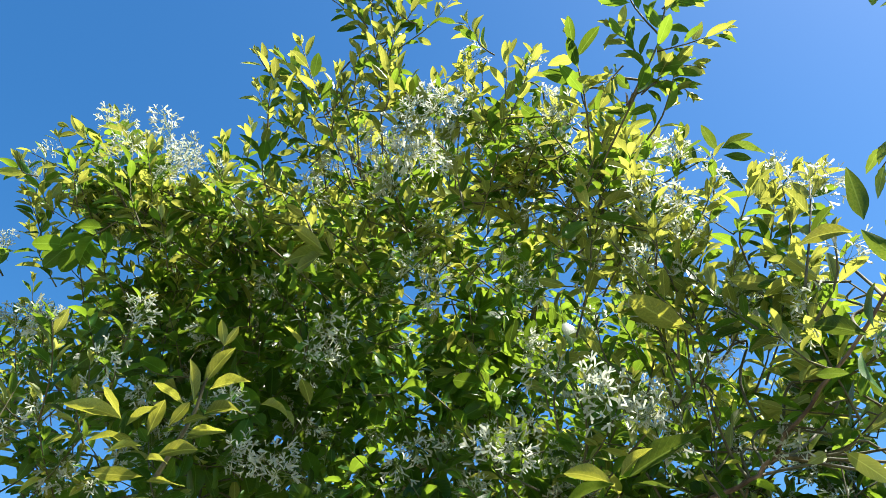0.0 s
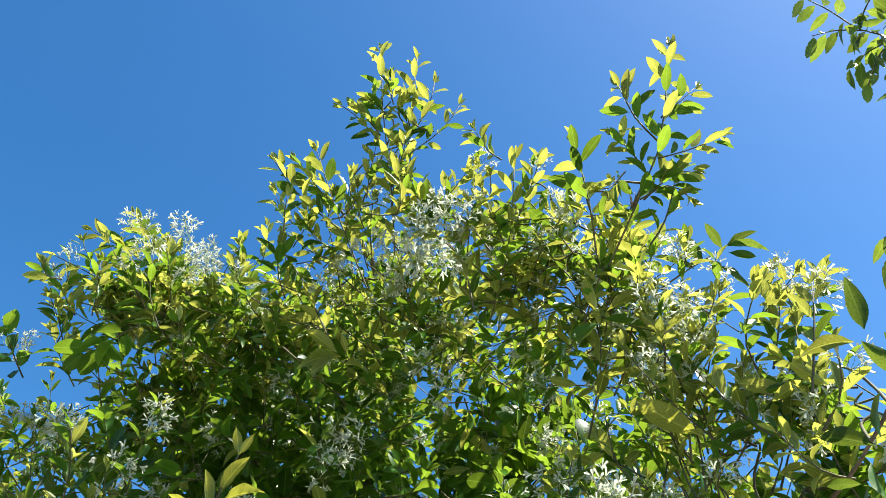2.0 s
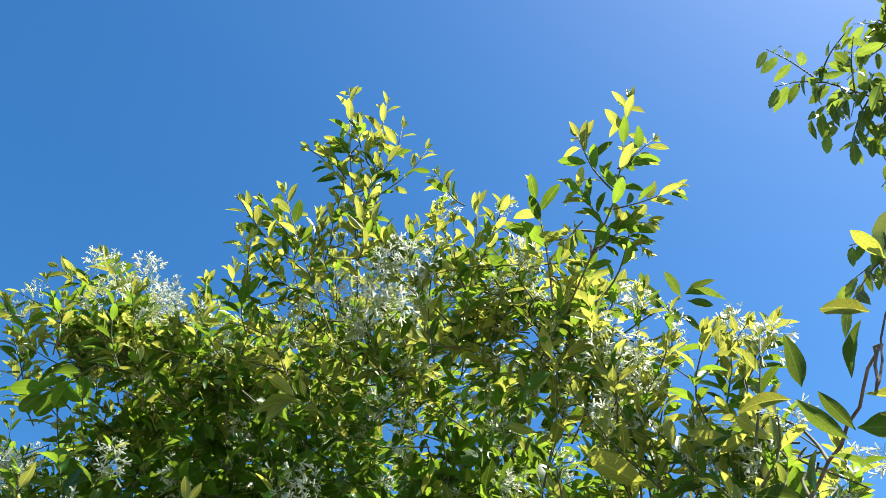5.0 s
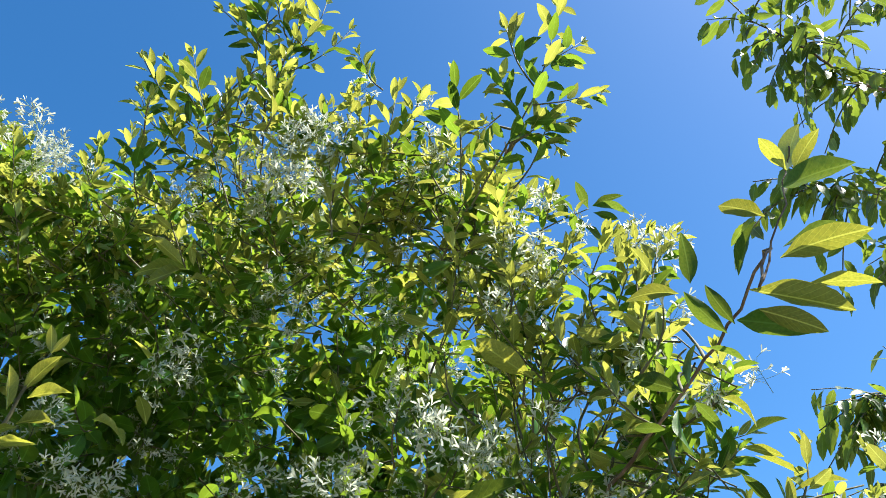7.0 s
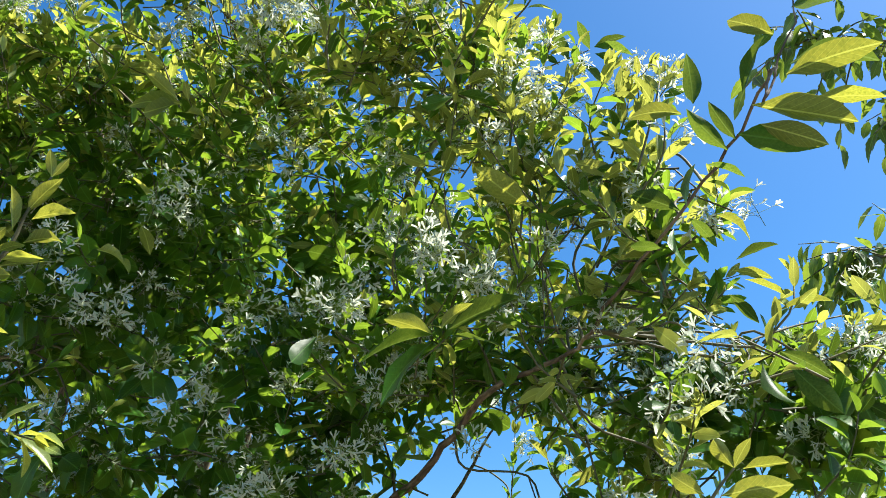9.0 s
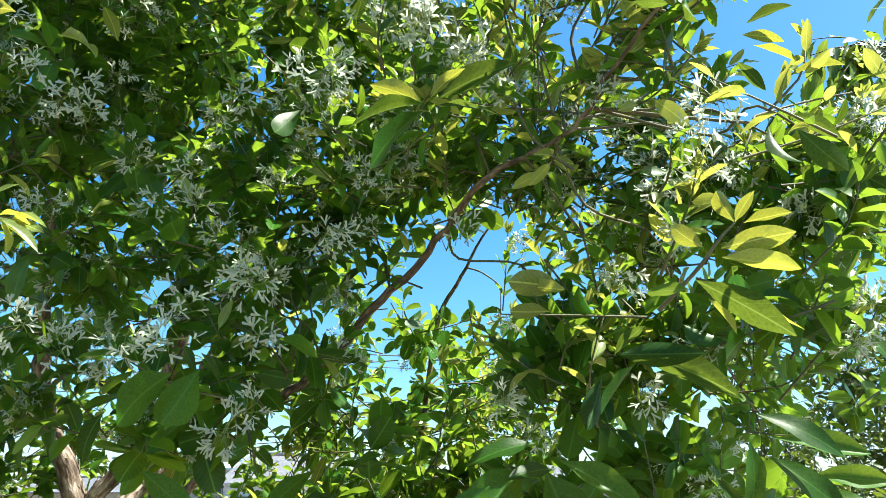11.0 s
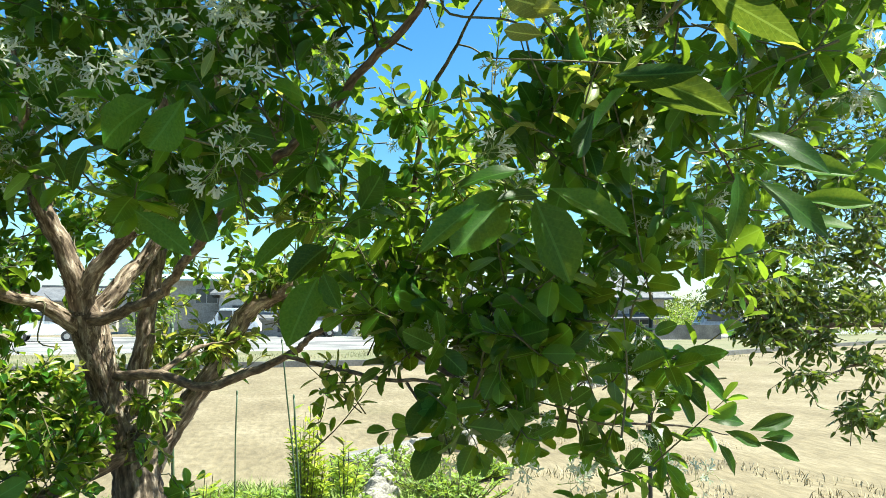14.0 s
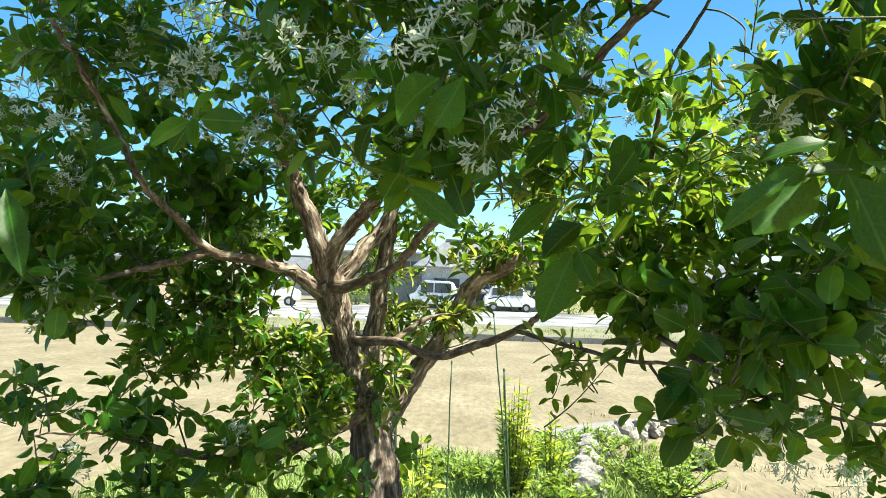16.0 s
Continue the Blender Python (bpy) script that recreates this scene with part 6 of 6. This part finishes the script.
sheet("road", [(-60, 27), (-8, 29), (1, 31), (9, 33), (12, 38.5), (24, 42), (60, 62), (60, 70), (22, 46), (11, 52), (-8, 53), (-60, 52)], 0.02, pale_concrete, "sunlit pale concrete lane and forecourt beyond the field", "road")


def low_wall(points, height, thick, mat, label):
    ob = thing("low_wall", (*points[0], 0), label, "wall", kind="structure")
    for a, b in zip(points, points[1:]):
        a, b = Vector((*a, 0)), Vector((*b, 0))
        bm = box(bmesh.new(), 0, (b - a).length, -thick / 2, thick / 2, -0.05, height, 0.02)
        piece = part("wall_length", bm, mat, ob)
        piece.matrix_basis = Matrix.Translation(a - Vector((*points[0], 0))) @ Matrix.Rotation(math.atan2(b.y - a.y, b.x - a.x), 4, "Z")
    return ob


low_wall([(-40, 18.2), (-8, 20.0), (1, 21.4), (12.7, 22.9), (22, 29.3), (40, 40)], 0.16, 0.2, kerb_dark, "low concrete kerb at the far edge of the dry field")
low_wall([(21.06, 42), (25.96, 42)], 0.9, 0.25, kerb_dark, "dark grey retaining wall across the lane")
white_paint = plain("white_wall", [(0.3, (0.42, 0.41, 0.395)), (0.7, (0.55, 0.545, 0.53))], 1.0, 0.8, 0.2, 0.01)
cream_wall = plain("cream_wall", [(0.3, (0.34, 0.315, 0.275)), (0.7, (0.44, 0.41, 0.365))], 1.0, 0.85, 0.2, 0.01)
brown_wall = plain("brown_wall", [(0.3, (0.24, 0.17, 0.12)), (0.7, (0.34, 0.26, 0.2))], 1.2, 0.8, 0.2, 0.01)
roof_tile = plain("roof_tile", [(0.3, (0.10, 0.105, 0.115)), (0.7, (0.17, 0.175, 0.185))], 1.5, 0.5, 0.6, 0.03, fine=6)
roof_teal = plain("roof_teal", [(0.3, (0.28, 0.42, 0.42)), (0.7, (0.38, 0.52, 0.51))], 1.5, 0.5, 0.2, 0.01)
frame_metal = plain("window_metal", [(0.3, (0.3, 0.3, 0.3)), (0.7, (0.42, 0.42, 0.42))], 5, 0.4, 0.1, 0.001, metallic=0.6)


def glass_material():
    m, nodes, links, bsdf = material("window_glass")
    tone = noise_node(nodes, links, 0.7, 2.0)
    links.new(ramp(nodes, links, tone, [(0.3, (0.03, 0.04, 0.05)), (0.7, (0.09, 0.1, 0.11))]), bsdf.inputs["Base Color"])
    bsdf.inputs["Roughness"].default_value = 0.06
    return m


glass = glass_material()


def house(place, turn, w, d, wall_h, roof_h, wall_mat, roof_mat, windows, label, hip=0.0, lean_to=0.0):
    ob = thing("house", place, label, "house", group="houses beyond the field")
    ob.rotation_euler = (0, 0, radians(turn))
    part("wall", box(bmesh.new(), -w / 2, w / 2, -d / 2, d / 2, -0.1, wall_h), wall_mat, ob)
    bm = bmesh.new()
    o, t = 0.6, 0.14
    rows = []
    for lift in (0.0, t):
        z0, z1 = wall_h - 0.12 + lift, wall_h + roof_h + lift
        rows.append([bm.verts.new(p) for p in ((-w / 2 - o, -d / 2 - o, z0), (w / 2 + o, -d / 2 - o, z0), (w / 2 + o, d / 2 + o, z0), (-w / 2 - o, d / 2 + o, z0), (-w / 2 - o + hip, 0, z1), (w / 2 + o - hip, 0, z1))])
    for a, flip in ((rows[0], True), (rows[1], False)):
        for f in ((0, 1, 5, 4), (2, 3, 4, 5), (1, 2, 5), (3, 0, 4)):
            bm.faces.new([a[i] for i in (reversed(f) if flip else f)])
    for i in range(4):
        j = (i + 1) % 4
        bm.faces.new((rows[0][i], rows[0][j], rows[1][j], rows[1][i]))
    roof = part("roof", bm, roof_mat, ob)
    ridge = box(bmesh.new(), -w / 2 - o + hip, w / 2 + o - hip, -0.16, 0.16, wall_h + roof_h + t - 0.05, wall_h + roof_h + t + 0.16, 0.04)
    part("ridge", ridge, roof_mat, roof)
    if lean_to:
        bm = box(bmesh.new(), -w / 2 - 0.3, w / 2 + 0.3, -d / 2 - lean_to, -d / 2, wall_h * 0.52, wall_h * 0.52 + 0.12)
        for v in bm.verts:
            if v.co.y < -d / 2 - 0.1:
                v.co.z -= 0.35
        part("porch_roof", bm, roof_mat, ob)
    for x, z, ww, hh in windows:
        win = part("window", box(bmesh.new(), x - ww / 2, x + ww / 2, -d / 2 - 0.03, -d / 2 + 0.05, z, z + hh), glass, ob, "dark glazed window")
        for a, b, c, e in ((x - ww / 2 - 0.06, x - ww / 2, z - 0.06, z + hh + 0.06), (x + ww / 2, x + ww / 2 + 0.06, z - 0.06, z + hh + 0.06), (x - ww / 2, x + ww / 2, z - 0.06, z), (x - ww / 2, x + ww / 2, z + hh, z + hh + 0.06), (x - 0.03, x + 0.03, z, z + hh)):
            part("window_frame", box(bmesh.new(), a, b, -d / 2 - 0.07, -d / 2 + 0.02, c, e), frame_metal, win)
    return ob


house((-0.20, 56, 0), 4, 9.5, 7, 2.9, 1.9, white_paint, roof_tile, [(-3, 0.9, 1.8, 1.2), (0, 0.3, 1.8, 1.9), (3, 0.9, 1.8, 1.2)], "single-storey white house with a grey tiled roof", 2.2, 1.0)
house((-8.01, 64, 0), -6, 9, 7, 4.2, 0.5, cream_wall, roof_teal, [(-2.5, 2.4, 1.6, 1.1), (2, 2.4, 1.6, 1.1), (-2.5, 0.6, 1.6, 1.3)], "pale house with a low teal metal roof")
house((-24.78, 48, 0), 8, 7.5, 6, 2.6, 1.3, brown_wall, roof_tile, [(-1.5, 0.5, 1.7, 1.7), (2.0, 0.9, 1.4, 1.1)], "low brown house with a grey roof and wide window", 1.2)
house((26.44, 60, 0), -14, 8, 7, 2.9, 2.0, cream_wall, roof_tile, [(-2, 0.8, 1.6, 1.2), (2, 0.8, 1.6, 1.2)], "cream house with a dark tiled roof", 2.0, 0.9)
house((19.71, 70, 0), -8, 10, 7, 3.0, 1.6, white_paint, roof_tile, [(-3, 0.8, 1.6, 1.2), (1, 0.8, 1.6, 1.2)], "white house with a grey roof behind the trees", 1.5)
house((-22.30, 86, 0), 2, 9, 7, 2.9, 1.4, cream_wall, roof_tile, [(-2, 0.8, 1.6, 1.2), (2, 0.8, 1.6, 1.2)], "cream house with a grey roof beyond the lane", 1.5)
house((19.27, 66, 0), -10, 9, 7, 3.0, 1.8, white_paint, roof_tile, [(-2, 0.8, 1.6, 1.2), (2, 0.8, 1.6, 1.2)], "white house with a grey roof beyond the stone edging", 1.5)

car_white = plain("car_white", [(0.3, (0.72, 0.73, 0.74)), (0.7, (0.8, 0.8, 0.8))], 1.0, 0.25, 0.0)
car_blue = plain("car_blue", [(0.3, (0.22, 0.27, 0.34)), (0.7, (0.28, 0.33, 0.4))], 1.0, 0.25, 0.0)
tyre_black = plain("tyre", [(0.3, (0.02, 0.02, 0.02)), (0.7, (0.04, 0.04, 0.04))], 8, 0.9, 0.2, 0.005)


def car(place, turn, paint, label, tall=1.75, long=3.4):
    ob = thing("car", place, label, "car", group="parked cars")
    ob.rotation_euler = (0, 0, radians(turn))
    h = long / 2
    profile = [(-h, 0.35), (-h, 0.95), (-h + 0.15, 1.05), (-h + 0.55, tall - 0.08), (-h + 0.8, tall), (h - 1.1, tall), (h - 0.9, tall - 0.06), (h - 0.45, 1.08), (h - 0.05, 0.92), (h, 0.75), (h, 0.35)]
    bm = bmesh.new()
    sides = [[bm.verts.new((x, y, z)) for x, z in profile] for y in (-0.72, 0.72)]
    bm.faces.new(sides[0]), bm.faces.new(list(reversed(sides[1])))
    for i in range(len(profile)):
        j = (i + 1) % len(profile)
        bm.faces.new((sides[0][i], sides[1][i], sides[1][j], sides[0][j]))
    bmesh.ops.recalc_face_normals(bm, faces=bm.faces)
    bmesh.ops.bevel(bm, geom=list(bm.edges), offset=0.05, segments=2, affect="EDGES")
    body = part("body", bm, paint, ob)
    for y in (-0.735, 0.735):
        for x0, x1 in ((-h + 0.5, -0.08), (0.0, h - 0.85)):
            part("side_window", box(bmesh.new(), x0, x1, y - 0.012, y + 0.012, 1.1, tall - 0.16), glass, body)
    part("windscreen", box(bmesh.new(), h - 0.86, h - 0.56, -0.6, 0.6, 1.15, tall - 0.2), glass, body)
    for x in (-h + 0.6, h - 0.6):
        for y in (-0.7, 0.7):
            bm = bmesh.new()
            bmesh.ops.create_cone(bm, cap_ends=True, segments=20, radius1=0.29, radius2=0.29, depth=0.18, matrix=Matrix.Translation((x, y, 0.29)) @ Matrix.Rotation(math.pi / 2, 4, "X"))
            wheel = part("wheel", bm, tyre_black, ob)
            bm = bmesh.new()
            bmesh.ops.create_cone(bm, cap_ends=True, segments=16, radius1=0.17, radius2=0.15, depth=0.2, matrix=Matrix.Translation((x, y * 1.015, 0.29)) @ Matrix.Rotation(math.pi / 2, 4, "X"))
            part("rim", bm, frame_metal, wheel)
    return ob


car((1.39, 51, 0), 5, car_white, "white kei car parked in front of the houses")
car((-3.6, 50.5, 0), 175, car_white, "white van parked beside the lane", 1.9, 3.4)
car((-12.91, 44, 0), 10, car_white, "white car parked at the lane behind the branches")
car((28.57, 46, 0), -8, car_blue, "pale blue van parked on the far lane", 1.9, 3.6)


def distant_shrub(place, radius, leaves, size, label, name="garden_shrub", category="shrub", group="garden shrubs by the houses", mat=leaf_weed):
    ob = thing(name, place, label, category, group=group)
    rows = []
    lumps = [np.array((rng.normal(0, radius[0] * 0.4), rng.normal(0, radius[1] * 0.4), radius[2] * rng.uniform(0.5, 1.3))) for _ in range(7)]
    for k in range(leaves):
        d = unit(rng.normal(0, 1, 3))
        p = lumps[k % 7] + d * np.array(radius) * 0.55 * rng.uniform(0.7, 1.05)
        rows.append((p, unit(d + rng.normal(0, 0.6, 3)), unit(UP + d * 0.5 + rng.normal(0, 0.4, 3)), size * rng.uniform(0.6, 1.3), 0.1, 0.3))
    part("trunk", limb_mesh("trunk", [(0, 0, -0.05), (0, 0, radius[2])], [0.09, 0.05], 8, 0.0, bark_branch), None, ob)
    tagged(part("foliage", leaf_mesh("foliage", [(OVATE, rows, mat)]), None, ob), kind="stuff")
    return ob


for place, radius in (((25.56, 47, 0), (1.6, 1.2, 1.1)), ((29.29, 50, 0), (1.8, 1.4, 1.3)), ((19.03, 46, 0), (1.4, 1.2, 0.9)), ((-20.58, 52, 0), (2.2, 1.6, 1.4)),
                      ((-26.01, 42, 0), (2.4, 1.6, 1.2)), ((-9.25, 52, 0), (1.8, 1.4, 1.2)), ((5.46, 51, 0), (1.8, 1.4, 1.2)), ((8.09, 46, 0), (2.0, 1.4, 1.0)), ((32.37, 46, 0), (2.2, 1.6, 1.4)), ((42.38, 50, 0), (2.2, 1.6, 1.8))):
    distant_shrub(place, radius, 900, 0.2, "rounded green garden shrub beside the lane")

for place, radius in (((31, 60, 0), (3.2, 2.4, 1.9)), ((38, 64, 0), (3.6, 2.6, 2.4)), ((46, 66, 0), (3.8, 2.6, 2.1)), ((54, 70, 0), (4.2, 3.0, 2.6)), ((63, 74, 0), (4.5, 3.0, 2.8)), ((14, 74, 0), (3.4, 2.6, 1.7)), ((-34, 66, 0), (3.8, 2.6, 2.2)), ((-43, 62, 0), (4.0, 2.8, 2.4))):
    distant_shrub(place, radius, 1500, 0.34, "distant dark green garden tree behind the houses", "garden_tree", "tree", "garden trees behind the houses", leaf_shade)

# Rough grass beyond the kerb.
dry_green = plain("dry_green", [(0.3, (0.12, 0.14, 0.05)), (0.7, (0.22, 0.21, 0.1))], 1.0, 0.8, 0.0)
blades_of_grass("verge_grass", 6000, (-14.0, 16.0, 21.7, 29.0), 0.14, dry_green, "rough green grass on the verge beyond the kerb", lambda x, y: noise.noise(Vector((x * 0.5, y * 0.4, 1))) > -0.1)

# ---- poles and cables ----
pole_grey = plain("pole_concrete", [(0.3, (0.36, 0.36, 0.35)), (0.7, (0.46, 0.46, 0.45))], 2, 0.85, 0.2, 0.01)
cable_black = plain("cable", [(0.3, (0.02, 0.02, 0.02)), (0.7, (0.035, 0.035, 0.035))], 5, 0.6, 0.0)


def utility_pole(place, height):
    ob = thing("utility_pole", place, "grey concrete utility pole beside the lane", "utility pole", group="utility poles")
    v, f = tube_arrays([(0, 0, -0.1), (0, 0, height * 0.5), (0, 0, height)], [0.16, 0.13, 0.1], 12)
    part("pole", mesh_from("pole", v, f, [pole_grey]), None, ob)
    for z in (height - 0.5, height - 1.3):
        part("crossarm", box(bmesh.new(), -0.8, 0.8, -0.05, 0.05, z, z + 0.1, 0.01), frame_metal, ob)
    return ob


def cable(a, b, sag):
    a, b = np.array(a, float), np.array(b, float)
    line = [a + (b - a) * s - UP * sag * 4 * s * (1 - s) for s in np.linspace(0, 1, 24)]
    v, f = tube_arrays(line, [0.02, 0.02], 5)
    return tagged(new("power_cable", mesh_from("power_cable", v, f, [cable_black])), "black overhead power cable between the poles", "cable", "power cables", "structure")


left_pole, right_pole = (-35.33, 36, 0), (35.12, 44, 0)
utility_pole(left_pole, 10.5)
utility_pole(right_pole, 10.5)
for dx, z, sag in ((-0.7, 10.0, 0.7), (0.7, 10.0, 0.75), (0.0, 9.2, 0.6), (0.0, 7.2, 0.5)):
    cable((left_pole[0] + dx, left_pole[1], z), (right_pole[0] + dx, right_pole[1], z), sag)
